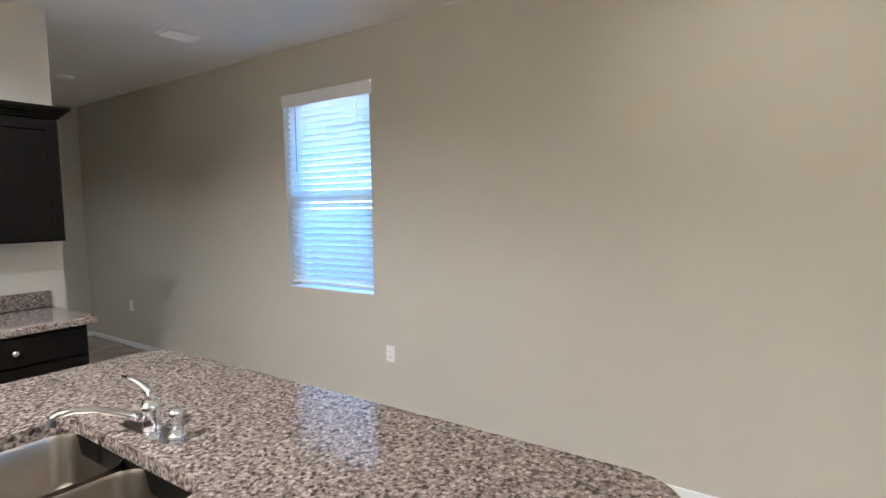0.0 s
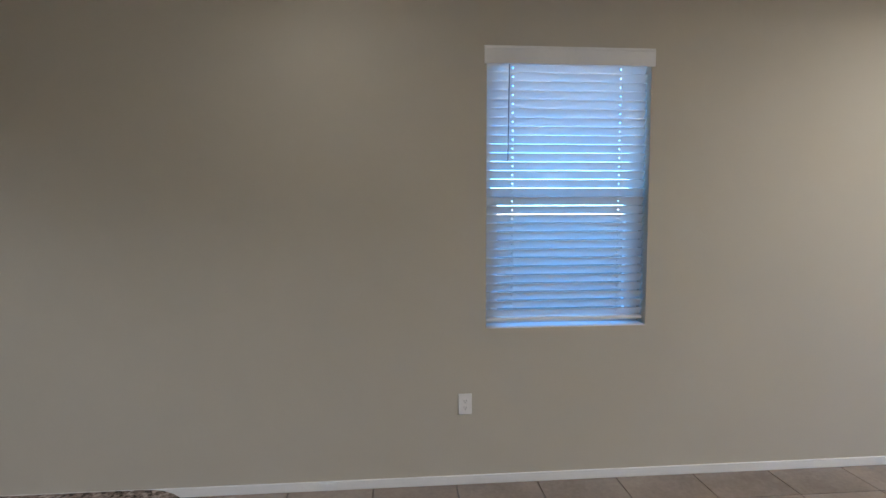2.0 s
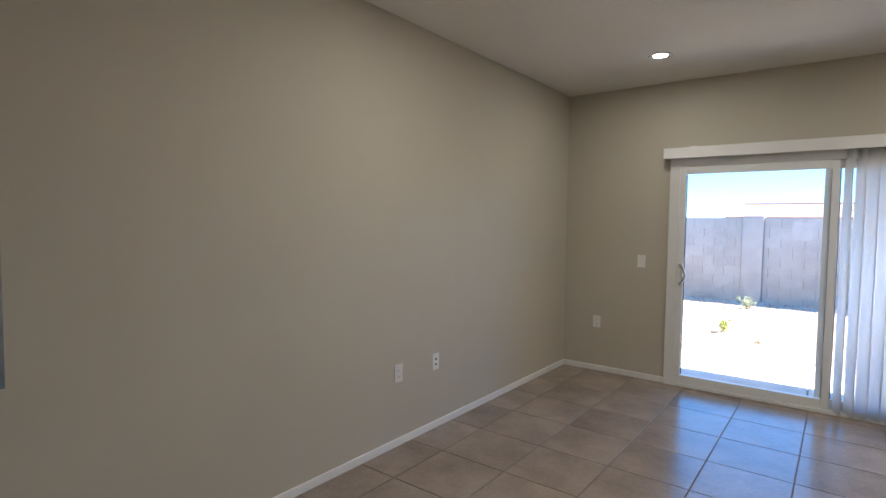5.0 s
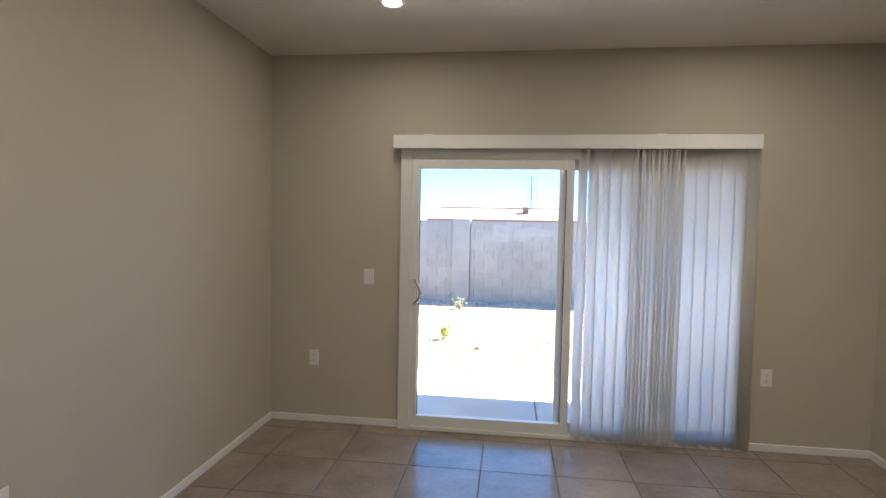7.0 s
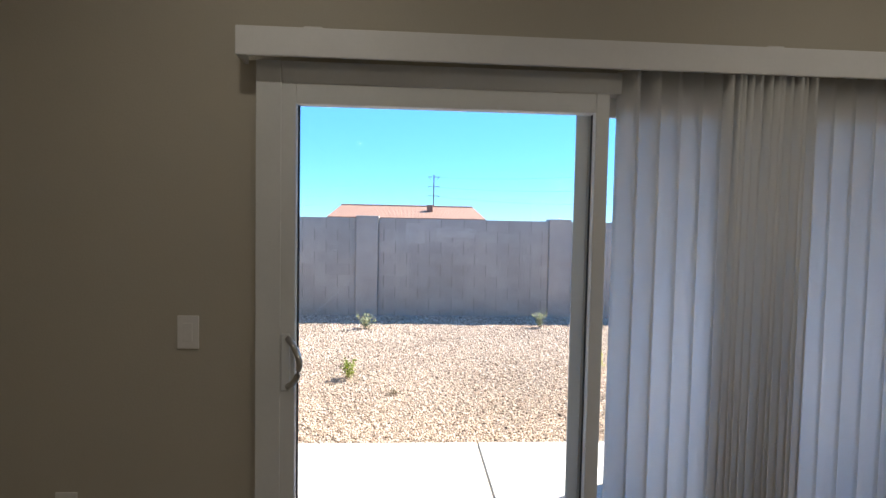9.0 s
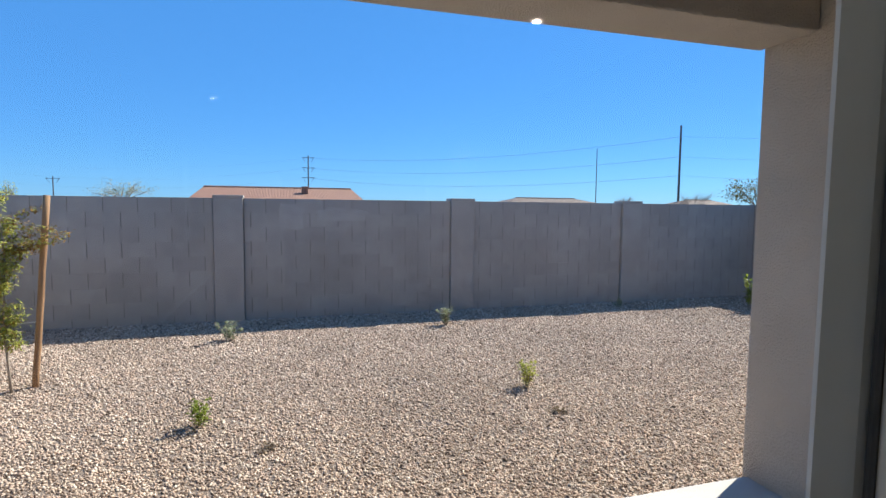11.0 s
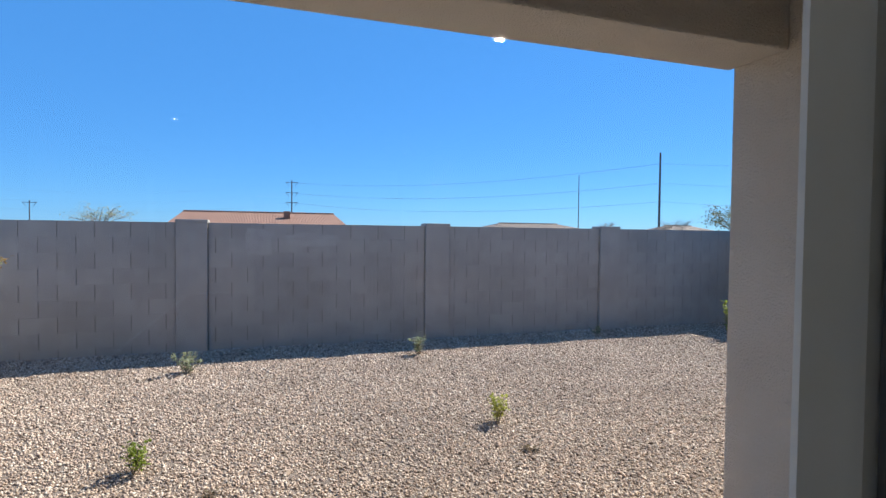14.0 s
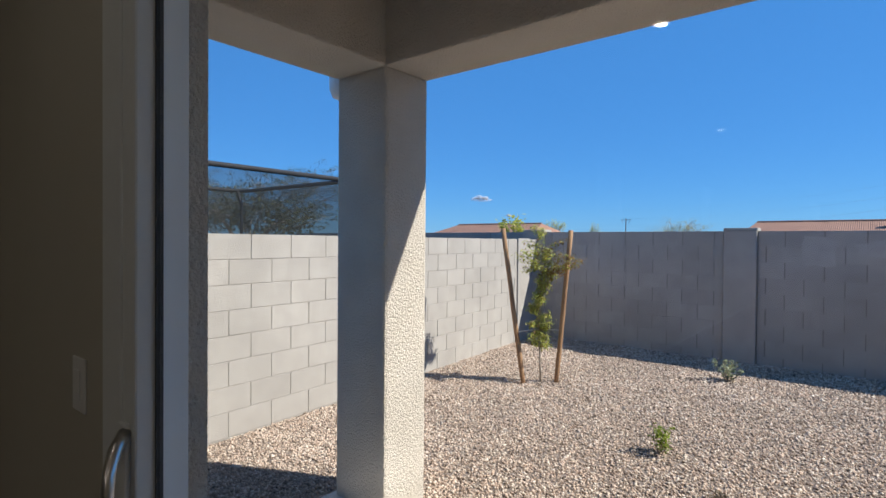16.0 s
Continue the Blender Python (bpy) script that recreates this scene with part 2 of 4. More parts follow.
LEAF = leaf_material("leaf_green", (0.26, 0.29, 0.055), (0.62, 0.62, 0.15))
LEAF_GOLD = leaf_material("leaf_gold", (0.2, 0.13, 0.03), (0.42, 0.24, 0.06))
LEAF_GREY = leaf_material("leaf_grey_green", (0.2, 0.23, 0.13), (0.42, 0.45, 0.3))
LEAF_OLIVE = leaf_material("leaf_olive", (0.06, 0.07, 0.025), (0.13, 0.145, 0.06))
LEAF_LIME = leaf_material("leaf_lime", (0.13, 0.18, 0.02), (0.32, 0.38, 0.06))
LEAF_DRY = leaf_material("twig_dry", (0.14, 0.1, 0.06), (0.3, 0.24, 0.16))
ROOF = roof_material("clay_roof_tile", (0.235, 0.118, 0.075), (0.33, 0.175, 0.115))
ROOF_BROWN = roof_material("brown_roof_tile", (0.12, 0.085, 0.065), (0.19, 0.14, 0.11))
HOUSE = material("house_stucco", (0.36, 0.28, 0.2), (0.44, 0.35, 0.26), 0.8, 0.95, 0.2, 20)
POLE = material("weathered_pole", (0.07, 0.06, 0.055), (0.13, 0.115, 0.1), 3, 0.9, 0.1, 20)
WIRE = material("weathered_cable", (0.2, 0.2, 0.2), (0.26, 0.26, 0.26), 3, 0.8, 0.0, 20)
BLACK = material("black_foam", (0.012, 0.012, 0.014), (0.025, 0.025, 0.028), 6, 0.7, 0.05, 40)
WAND = material("grey_plastic", (0.2, 0.21, 0.22), (0.26, 0.27, 0.28), 10, 0.5, 0.0, 50)
CLOUD = clear("thin_cloud", (1, 1, 1), veil=(0.9, 0.9, 0.92), veil_amount=0.22)
weathered(BLOCK, 0.94, 1.16, 1.1)
weathered(STUCCO, 0.95, 1.07, 1.6)
weathered(CONCRETE, 0.92, 1.05, 1.8)
LAMP = glowing("lamp_diffuser", (1.0, 0.95, 0.88), 3.0)


# ---- building helpers ----
ROOTS = {}


def thing(name, loc, label, category, group="", kind=""):
    ob = new(name)
    ob.empty_display_size = 0.1
    ob.location = loc
    ROOTS[ob.name] = Vector(loc)
    return tagged(ob, label, category, group, kind)


def root_of(ob):
    while ob.parent:
        ob = ob.parent
    return ob


def part(name, bm, mat, parent=None, label="", smooth=False):
    """Links a bmesh given in world coordinates as one mesh under a thing or a part."""
    me = bpy.data.meshes.new(name)
    if parent:
        bmesh.ops.translate(bm, verts=bm.verts, vec=-ROOTS[root_of(parent).name])
    bm.to_mesh(me)
    bm.free()
    me.materials.append(mat)
    if smooth:
        for p in me.polygons:
            p.use_smooth = True
    ob = new(name, me)
    if parent:
        ob.parent = parent
    if label:
        ob["label"] = label
    return ob


def structure(name, bm, mat, label, category=""):
    """A piece of the setting, with its origin at the world's."""
    ob = part(name, bm, mat)
    ROOTS[ob.name] = Vector((0, 0, 0))
    return tagged(ob, label, category, kind="structure")


def box(lo, hi, bevel=0.0, bm=None, seg=2):
    bm = bm or bmesh.new()
    m = Matrix.LocRotScale([(a + b) / 2 for a, b in zip(lo, hi)], None, [abs(b - a) for a, b in zip(lo, hi)])
    r = bmesh.ops.create_cube(bm, size=1, matrix=m)
    if bevel:
        vs = set(r["verts"])
        bmesh.ops.bevel(bm, geom=[e for e in bm.edges if e.verts[0] in vs], offset=bevel, segments=seg, affect="EDGES", profile=0.5)
    return bm


def turned(bm, m):
    bmesh.ops.transform(bm, matrix=m, verts=bm.verts)
    return bm


def tube(points, radius, bm=None, sides=8, cap=True):
    """A round rod along points; radius: one number or one for each point."""
    bm = bm or bmesh.new()
    pts = [Vector(p) for p in points]
    rings = []
    for i, p in enumerate(pts):
        d = (pts[min(i + 1, len(pts) - 1)] - pts[max(i - 1, 0)]).normalized()
        a = d.cross(Vector((0, 0, 1)) if abs(d.z) < 0.9 else Vector((1, 0, 0))).normalized()
        b = d.cross(a)
        r = radius[i] if isinstance(radius, (list, tuple)) else radius
        rings.append([bm.verts.new(p + (a * math.cos(k * math.tau / sides) + b * math.sin(k * math.tau / sides)) * r) for k in range(sides)])
    for u, v in zip(rings, rings[1:]):
        for k in range(sides):
            bm.faces.new((u[k], u[(k + 1) % sides], v[(k + 1) % sides], v[k]))
    if cap:
        bm.faces.new(rings[0][::-1])
        bm.faces.new(rings[-1])
    bmesh.ops.recalc_face_normals(bm, faces=bm.faces)
    return bm


def lathe(profile, centre, sides=24, bm=None):
    """A turned shape: (radius, height) pairs about an upright axis."""
    bm = bm or bmesh.new()
    rings = [[bm.verts.new((centre[0] + r * math.cos(k * math.tau / sides), centre[1] + r * math.sin(k * math.tau / sides), centre[2] + z)) for k in range(sides)] for r, z in profile]
    for u, v in zip(rings, rings[1:]):
        for k in range(sides):
            bm.faces.new((u[k], u[(k + 1) % sides], v[(k + 1) % sides], v[k]))
    bm.faces.new(rings[0][::-1])
    bm.faces.new(rings[-1])
    bmesh.ops.recalc_face_normals(bm, faces=bm.faces)
    return bm


def slab_outline(outline, z0, z1, bm=None):
    """A flat plate with the given outline."""
    bm = bm or bmesh.new()
    lo = [bm.verts.new((x, y, z0)) for x, y in outline]
    hi = [bm.verts.new((x, y, z1)) for x, y in outline]
    n = len(outline)
    bm.faces.new(hi)
    bm.faces.new(lo[::-1])
    for i in range(n):
        bm.faces.new((lo[i], lo[(i + 1) % n], hi[(i + 1) % n], hi[i]))
    bmesh.ops.recalc_face_normals(bm, faces=bm.faces)
    return bm


def rounded(x0, y0, x1, y1, r, n=6):
    pts = []
    for cx, cy, a in ((x1 - r, y1 - r, 0), (x0 + r, y1 - r, 90), (x0 + r, y0 + r, 180), (x1 - r, y0 + r, 270)):
        for i in range(n + 1):
            t = radians(a + 90 * i / n)
            pts.append((cx + r * math.cos(t), cy + r * math.sin(t)))
    return pts


def pierced(axis, at0, at1, u0, u1, z0, z1, holes, bm=None):
    """A wall of thickness at0..at1 across axis, from u0 to u1 along the other, with openings (ua, ub, za, zb)."""
    bm = bm or bmesh.new()
    us = sorted({u0, u1, *[h[0] for h in holes], *[h[1] for h in holes]})
    for a, b in zip(us, us[1:]):
        cut = sorted((h[2], h[3]) for h in holes if h[0] <= a and h[1] >= b)
        z = z0
        for za, zb in (*cut, (z1, z1)):
            if za > z:
                lo, hi = ((at0, a, z), (at1, b, za)) if axis == "x" else ((a, at0, z), (b, at1, za))
                box(lo, hi, bm=bm)
            z = zb
    bmesh.ops.remove_doubles(bm, verts=bm.verts, dist=1e-5)
    return bm


# ---- the shell of the room ----
H = 2.74
RX, BACK = 4.22, -13.33
KX, KY = 1.40, -10.115
WIN = ((-5.465, -4.56), (-9.636, -8.724))
WZ0, WZ1 = 0.874, 2.389
DX0, DX1, DZ1 = 1.0, 3.41, 2.05

structure("wall_west", pierced("x", -0.19, 0.0, BACK - 0.19, 0.0, 0.0, H, [(a, b, WZ0, WZ1) for a, b in WIN]), WALL, "smooth greige painted wall with two window openings", "wall")
structure("wall_north", pierced("y", 0.0, 0.09, -0.19, RX + 0.05, 0.0, H, [(DX0, DX1, 0.0, DZ1)]), WALL, "smooth greige painted wall around a sliding door", "wall")
structure("wall_east", box((RX, BACK - 0.19, 0.0), (RX + 0.14, 0.0, H)), WALL, "plain greige painted wall", "wall")
structure("wall_south", box((0.0, BACK - 0.19, 0), (RX, BACK, H)), WALL, "plain greige painted end wall", "wall")
structure("wall_kitchen", box((KX, KY - 0.12, 0), (RX, KY, H), 0.004), WALL, "greige painted kitchen wall behind the cabinets", "wall")
structure("ceiling", box((-0.19, BACK - 0.19, H), (RX + 0.14, 0.09, H + 0.15)), CEIL, "off-white painted flat ceiling", "ceiling")

for name, lo, hi in (("baseboard_west", (0, BACK, 0), (0.013, 0, 0.052)), ("baseboard_north", (0.013, -0.013, 0), (DX0 - 0.002, 0, 0.052)), ("baseboard_north_east", (DX1 + 0.002, -0.013, 0), (RX - 0.013, 0, 0.052)),
                     ("baseboard_east", (RX - 0.013, KY, 0), (RX, 0, 0.052)), ("baseboard_south", (0.013, BACK, 0), (RX, BACK + 0.013, 0.052))):
    structure(name, box(lo, hi, 0.004), WHITE, "low white painted baseboard along the wall", "baseboard")


# ---- sliding door ----
def bar(lo, hi, bevel=0.004):
    return box(lo, hi, bevel)


def sliding_door():
    root = thing("door_1", ((DX0 + DX1) / 2, 0.06, 0), "closed white vinyl sliding patio door with two glass panels", "sliding door", kind="structure")
    y0, y1 = -0.038, 0.108
    for xa, xb, xc in ((DX0, DX0 + 0.085, DX0 + 0.026), (DX1 - 0.085, DX1, DX1 - 0.026)):
        jb = box((xa, y0, 0), (xb, -0.0205, DZ1), 0.003)
        box((min(xa, xc) if xa == DX0 else xc, -0.02, 0), (xc if xa == DX0 else xb, y1, DZ1), 0.003, jb)
        part("frame_jamb", jb, VINYL, root)
    part("frame_head", bar((DX0 + 0.086, y0, DZ1 - 0.075), (DX1 - 0.086, y1, DZ1)), VINYL, root)
    part("threshold", bar((DX0 + 0.086, y0 - 0.01, 0.002), (DX1 - 0.086, y1 + 0.02, 0.03)), VINYL, root)
    for name, xa, xb, ya, yb in (("sliding_panel", DX0 + 0.028, 2.226, -0.034, 0.013), ("fixed_panel", 2.13, DX1 - 0.028, 0.016, 0.047)):
        frame_bm = bmesh.new()
        za, zb = 0.031, DZ1 - 0.07
        ra = 0.072
        sr = 0.05 if name == "sliding_panel" else 0.06
        sl = 0.107 if name == "sliding_panel" else 0.1
        if name == "fixed_panel":
            slab_outline([(xa, yb), (xa, yb - 0.006), (xa + 0.036, ya), (xa + sl, ya), (xa + sl, yb)], za, zb, frame_bm)
        else:
            box((xa, ya, za), (xa + sl, yb, zb), 0.004, frame_bm)
        box((xb - sr, ya, za), (xb, yb, zb), 0.004, frame_bm)
        box((xa + sl, ya, zb - ra), (xb - sr, yb, zb), 0.003, frame_bm)
        box((xa + sl, ya, za), (xb - sr, yb, za + 0.075), 0.003, frame_bm)
        p = part(name, frame_bm, VINYL, root)
        ym = yb - 0.009
        g = part("pane", box((xa + sl - 0.004, ym - 0.003, za + 0.07), (xb - sr + 0.004, ym + 0.003, zb - ra + 0.004)), GLASS, p, "clear glass pane")
        g.visible_shadow = False
        part("gasket", box((xa + sl, ym - 0.006, za + 0.075), (xa + sl + 0.005, ym + 0.006, zb - ra)), DARK, p, "dark glazing gasket")
        part("gasket", box((xb - sr - 0.003, ym - 0.006, za + 0.075), (xb - sr, ym + 0.006, zb - ra)), DARK, p, "dark glazing gasket")
    # pull handle on the sliding panel
    hx, zc = 1.104, 1.018
    esc = part("handle_plate", bar((hx - 0.016, -0.044, zc - 0.1), (hx + 0.016, -0.034, zc + 0.1)), VINYL, root, "white handle plate")
    arc = [(hx + 0.008, -0.04 - 0.045 * math.sin(math.pi * k / 10) ** 0.6, zc + 0.085 - 0.17 * k / 10) for k in range(11)]
    part("pull_handle", tube([(x + 0.05 * math.sin(math.pi * i / 10) ** 0.7, y, z) for i, (x, y, z) in enumerate(arc)], 0.0105, sides=10), NICKEL, root, "curved metal pull handle", True)


sliding_door()


def vertical_blind():
    root = thing("vertical_blind", (2.27, -0.06, 2.03), "white vertical blind, vanes gathered over half the sliding door", "blind")
    part("valance", box((0.955, -0.112, 2.042), (3.412, -0.1, 2.136), 0.003), WHITE, root, "white curved valance")
    part("valance_return", box((0.955, -0.0995, 2.042), (0.967, -0.002, 2.136), 0.002), WHITE, root)
    part("valance_return", box((3.4, -0.0995, 2.042), (3.412, -0.002, 2.136), 0.002), WHITE, root)
    part("headrail", box((1.01, -0.08, 2.066), (3.395, -0.035, 2.106), 0.003), VINYL, root)
    for x in (1.2, 2.78):
        part("valance_clip", box((x - 0.03, -0.1, 2.137), (x + 0.03, -0.04, 2.144), 0.002), PLATE, root, "clear plastic valance clip")
    rnd = random.Random(4)
    places = [(2.275 + 0.074 * i, (-52, -44, -30, -26, -27)[i] + rnd.uniform(-2, 2)) for i in range(5)]
    places += [(2.622 + 0.0275 * i + rnd.uniform(-0.005, 0.005), -81 + rnd.uniform(-5, 5)) for i in range(12)]
    places += [(2.985 + 0.079 * i, -25 + rnd.uniform(-3, 3)) for i in range(6)]
    for x, ang in places:
        bm = bmesh.new()
        w, th, n = 0.089, 0.0011, 6
        rows = []
        for i in range(n + 1):
            u = -w / 2 + w * i / n
            bow = 0.006 * (1 - (2 * i / n - 1) ** 2)
            rows.append([bm.verts.new((u, bow + s * th, z)) for s in (-1, 1) for z in (0.022, 2.055)])
        for a, b in zip(rows, rows[1:]):
            bm.faces.new((a[0], b[0], b[1], a[1]))
            bm.faces.new((a[2], a[3], b[3], b[2]))
            bm.faces.new((a[0], a[2], b[2], b[0]))
            bm.faces.new((a[1], b[1], b[3], a[3]))
        bm.faces.new((rows[0][0], rows[0][1], rows[0][3], rows[0][2]))
        bm.faces.new((rows[-1][0], rows[-1][2], rows[-1][3], rows[-1][1]))
        bmesh.ops.recalc_face_normals(bm, faces=bm.faces)
        turned(bm, pose(x, -0.06, 0, rnd.uniform(-0.15, 0.15), rnd.uniform(-0.12, 0.12), ang))
        part("vane", bm, VANE, root, smooth=True)
    chain = [(3.425, -0.03, 2.03 - 0.1 * k) for k in range(8)]
    part("bead_chain", tube(chain, 0.0022, sides=6), PLATE, root, "thin bead chain")


vertical_blind()


# ---- windows with horizontal blinds ----
def window(i, ya, yb):
    w = thing("window_%d" % i, (-0.12, (ya + yb) / 2, WZ0), "white vinyl single-hung window in a drywall recess", "window", kind="structure")
    xo, xi = -0.17, -0.115
    f = 0.045
    fb = bmesh.new()
    box((xo, ya, WZ0), (xi, ya + f, WZ1), 0.003, fb)
    box((xo, yb - f, WZ0), (xi, yb, WZ1), 0.003, fb)
    box((xo, ya + f, WZ0), (xi, yb - f, WZ0 + f), 0.003, fb)
    box((xo, ya + f, WZ1 - f), (xi, yb - f, WZ1), 0.003, fb)
    part("window_frame", fb, VINYL, w)
    zm = 1.60
    part("meeting_rail", box((xo + 0.01, ya + f, zm - 0.025), (xi + 0.012, yb - f, zm + 0.025), 0.003), VINYL, w)
    sb = bmesh.new()
    box((xo + 0.02, ya + f, WZ0 + f), (xi + 0.01, ya + f + 0.035, zm - 0.025), 0.003, sb)
    box((xo + 0.02, yb - f - 0.035, WZ0 + f), (xi + 0.01, yb - f, zm - 0.025), 0.003, sb)
    part("lower_sash", sb, VINYL, w)
    for za, zb in ((WZ0 + f, zm - 0.02), (zm + 0.02, WZ1 - f)):
        g = part("pane", box((-0.146, ya + f - 0.004, za), (-0.141, yb - f + 0.004, zb)), GLASS, w, "clear glass pane")
        g.visible_shadow = False
    part("window_sill", box((-0.115, ya + 0.001, WZ0 + 0.0005), (-0.001, yb - 0.001, WZ0 + 0.006), 0.001), WHITE, w, "white painted sill return")

    b = thing("window_blind", (-0.05, (ya + yb) / 2, WZ1 - 0.04), "lowered white faux-wood horizontal blind, slats tilted nearly shut", "blind", "window blinds")
    part("valance", box((-0.008, ya - 0.012, WZ1 - 0.094), (0.006, yb + 0.02, WZ1 + 0.001), 0.004), WHITE, b, "white moulded valance")
    part("valance_lip", box((0.0065, ya - 0.008, WZ1 - 0.018), (0.012, yb + 0.014, WZ1 - 0.002), 0.002), WHITE, b)
    part("headrail", box((-0.075, ya + 0.006, WZ1 - 0.05), (-0.02, yb - 0.006, WZ1 - 0.008), 0.002), PLATE, b)
    z, n = WZ1 - 0.1, 0
    me = None
    pitch = 0.0478
    while z > WZ0 + 0.075:
        if me is None:
            bm = bmesh.new()
            prof = [(-0.025, 0), (-0.012, 0.0018), (0.012, 0.0018), (0.025, 0), (0.025, -0.0026), (-0.025, -0.0026)]
            half = (yb - ya) / 2 - 0.008
            cuts = (-half, -half + 0.139, -half + 0.148, half - 0.148, half - 0.139, half)
            for k, (u0, u1) in enumerate(zip(cuts, cuts[1:])):
                if k % 2:
                    box((-0.025, u0, -0.0026), (-0.0042, u1, 0.0006), bm=bm)
                    box((0.0042, u0, -0.0026), (0.025, u1, 0.0006), bm=bm)
                    continue
                ends = [[bm.verts.new((x, y, zz)) for x, zz in prof] for y in (u0, u1)]
                for j in range(6):
                    bm.faces.new((ends[0][j], ends[0][(j + 1) % 6], ends[1][(j + 1) % 6], ends[1][j]))
                bm.faces.new(ends[0][::-1])
                bm.faces.new(ends[1])
            bmesh.ops.recalc_face_normals(bm, faces=bm.faces)
            me = bpy.data.meshes.new("slat")
            bm.to_mesh(me)
            bm.free()
            me.materials.append(SLAT)
        s = new("slat", me)
        s.parent = b
        s.matrix_basis = pose(0, 0, z - (WZ1 - 0.04), 0, SLAT_TILT + random.uniform(-1.2, 1.2), 0)
        z -= pitch
    part("bottom_rail", box((-0.072, ya + 0.008, WZ0 + 0.034), (-0.028, yb - 0.008, WZ0 + 0.052), 0.004), WHITE, b)
    for y in (ya + 0.151, yb - 0.151):
        part("ladder_cord", tube([(-0.022, y, WZ1 - 0.05), (-0.022, y, WZ0 + 0.05)], 0.0012, sides=5), PLATE, b)
        part("ladder_cord", tube([(-0.078, y, WZ1 - 0.05), (-0.078, y, WZ0 + 0.05)], 0.0012, sides=5), PLATE, b)
    part("tilt_wand", tube([(-0.012, ya + 0.125, WZ1 - 0.09), (-0.014, ya + 0.12, WZ1 - 0.6)], 0.0035, sides=6), WAND, b, "thin grey tilt wand")


SLAT_TILT = -57
window(1, *WIN[0])
window(2, *WIN[1])


# ---- outlets, switch, lamps, vent ----
def wall_plate(name, at, normal, label, kind):
    """A cover plate on a wall; normal 'x' or 'y-'."""
    t = thing(name, at, label, "wall plate" if kind != "switch" else "light switch", "wall plates")
    m = Matrix.Translation(at) @ (pose(0, 0, 0, 0, 0, 90) if normal == "x" else Matrix.Identity(4))
    bm = turned(box((-0.037, -0.006, -0.0585), (0.037, 0, 0.0585), 0.0025), m)
    part("cover_plate", bm, PLATE, t)
    if kind == "outlet":
        for s in (-1, 1):
            face = part("receptacle", turned(box((-0.017, -0.0085, s * 0.0195 - 0.014), (0.017, -0.006, s * 0.0195 + 0.014), 0.001), m), PLATE, t)
            for dx in (-0.0065, 0.0065):
                part("slot", turned(box((dx - 0.0012, -0.0091, s * 0.0195 - 0.003), (dx + 0.0012, -0.0084, s * 0.0195 + 0.006)), m), DARK, face, "dark slot")
            part("ground_hole", turned(box((-0.0025, -0.0091, s * 0.0195 - 0.0105), (0.0025, -0.0084, s * 0.0195 - 0.006)), m), DARK, face, "dark hole")
    elif kind == "jack":
        part("jack", turned(box((-0.008, -0.009, 0.012), (0.008, -0.006, 0.026), 0.001), m), DARK, t, "dark jack")
        part("jack", turned(box((-0.008, -0.009, -0.026), (0.008, -0.006, -0.012), 0.001), m), DARK, t, "dark jack")
    else:
        part("rocker", turned(box((-0.016, -0.0095, -0.033), (0.016, -0.006, 0.033), 0.002), m), PLATE, t)


for y, z in ((-8.583, 0.467), (-5.58, 0.457), (-2.555, 0.480)):
    wall_plate("outlet", (0, y, z), "x", "white duplex outlet on the greige wall", "outlet")
wall_plate("data_outlet", (0, -2.166, 0.476), "x", "white wall plate with two dark jacks", "jack")
wall_plate("outlet", (0, -12.3, 0.46), "x", "white duplex outlet on the greige wall", "outlet")
wall_plate("outlet", (0.347, 0, 0.49), "y-", "white duplex outlet beside the sliding door", "outlet")
wall_plate("outlet", (3.545, 0, 0.508), "y-", "white duplex outlet behind the blind's edge", "outlet")
wall_plate("light_switch", (0.762, 0, 1.114), "y-", "white rocker light switch beside the sliding door", "switch")


def downlight(x, y, watts=1.7, skirt=0.0, colour=(1.0, 0.94, 0.84)):
    t = thing("recessed_downlight", (x, y, H), "lit round white ceiling downlight, skirted ones added as unseen fill", "ceiling light", "recessed downlights")
    part("trim_ring", lathe([(0.052, -0.001), (0.058, -0.007 - skirt), (0.078, -0.006 - skirt), (0.085, -0.001)], (x, y, H), 32), WHITE, t, smooth=True)
    part("diffuser", lathe([(0.001, -0.0045), (0.05, -0.0045), (0.051, -0.001)], (x, y, H), 32), LAMP, t, "glowing diffuser")
    d = bpy.data.lights.new("downlight_lamp", "AREA")
    d.shape, d.size, d.energy, d.color = "DISK", 0.06, watts, colour
    lamp = new("downlight_lamp", d)
    lamp.parent = t
    lamp.location = (0, 0, -0.012)


for x in (1.105, 3.15):
    for y, watts in ((-0.86, 0.62), (-2.86, 0.9 if x < 2 else 2.8)):
        downlight(x, y, watts)
# unseen fill lamps added to brighten wall and kitchen, skirted against glass reflections
downlight(3.7, -7.5, 4.3, 0.03, (0.97, 0.96, 0.98))
downlight(2.15, -8.95, 1.35, 0.03, (0.95, 0.96, 1.0))
downlight(0.75, -6.3, 0.08)
# unseen fill lamp added behind the kitchen wall to brighten the hallway
downlight(2.5, -11.8, 0.7, 0.03, (0.95, 0.96, 1.0))


def ceiling_vent():
    t = thing("ceiling_vent", (0.675, -9.89, H), "white metal ceiling register with slats", "vent")
    part("frame", box((0.55, -9.97, H - 0.008), (0.805, -9.81, H - 0.0005), 0.003), WHITE, t)
    for k in range(9):
        part("slat", turned(box((-0.11, -0.007, -0.001), (0.11, 0.007, 0.001)), pose(0.677, -9.95 + 0.0148 * k, H - 0.012, 35)), WHITE, t)


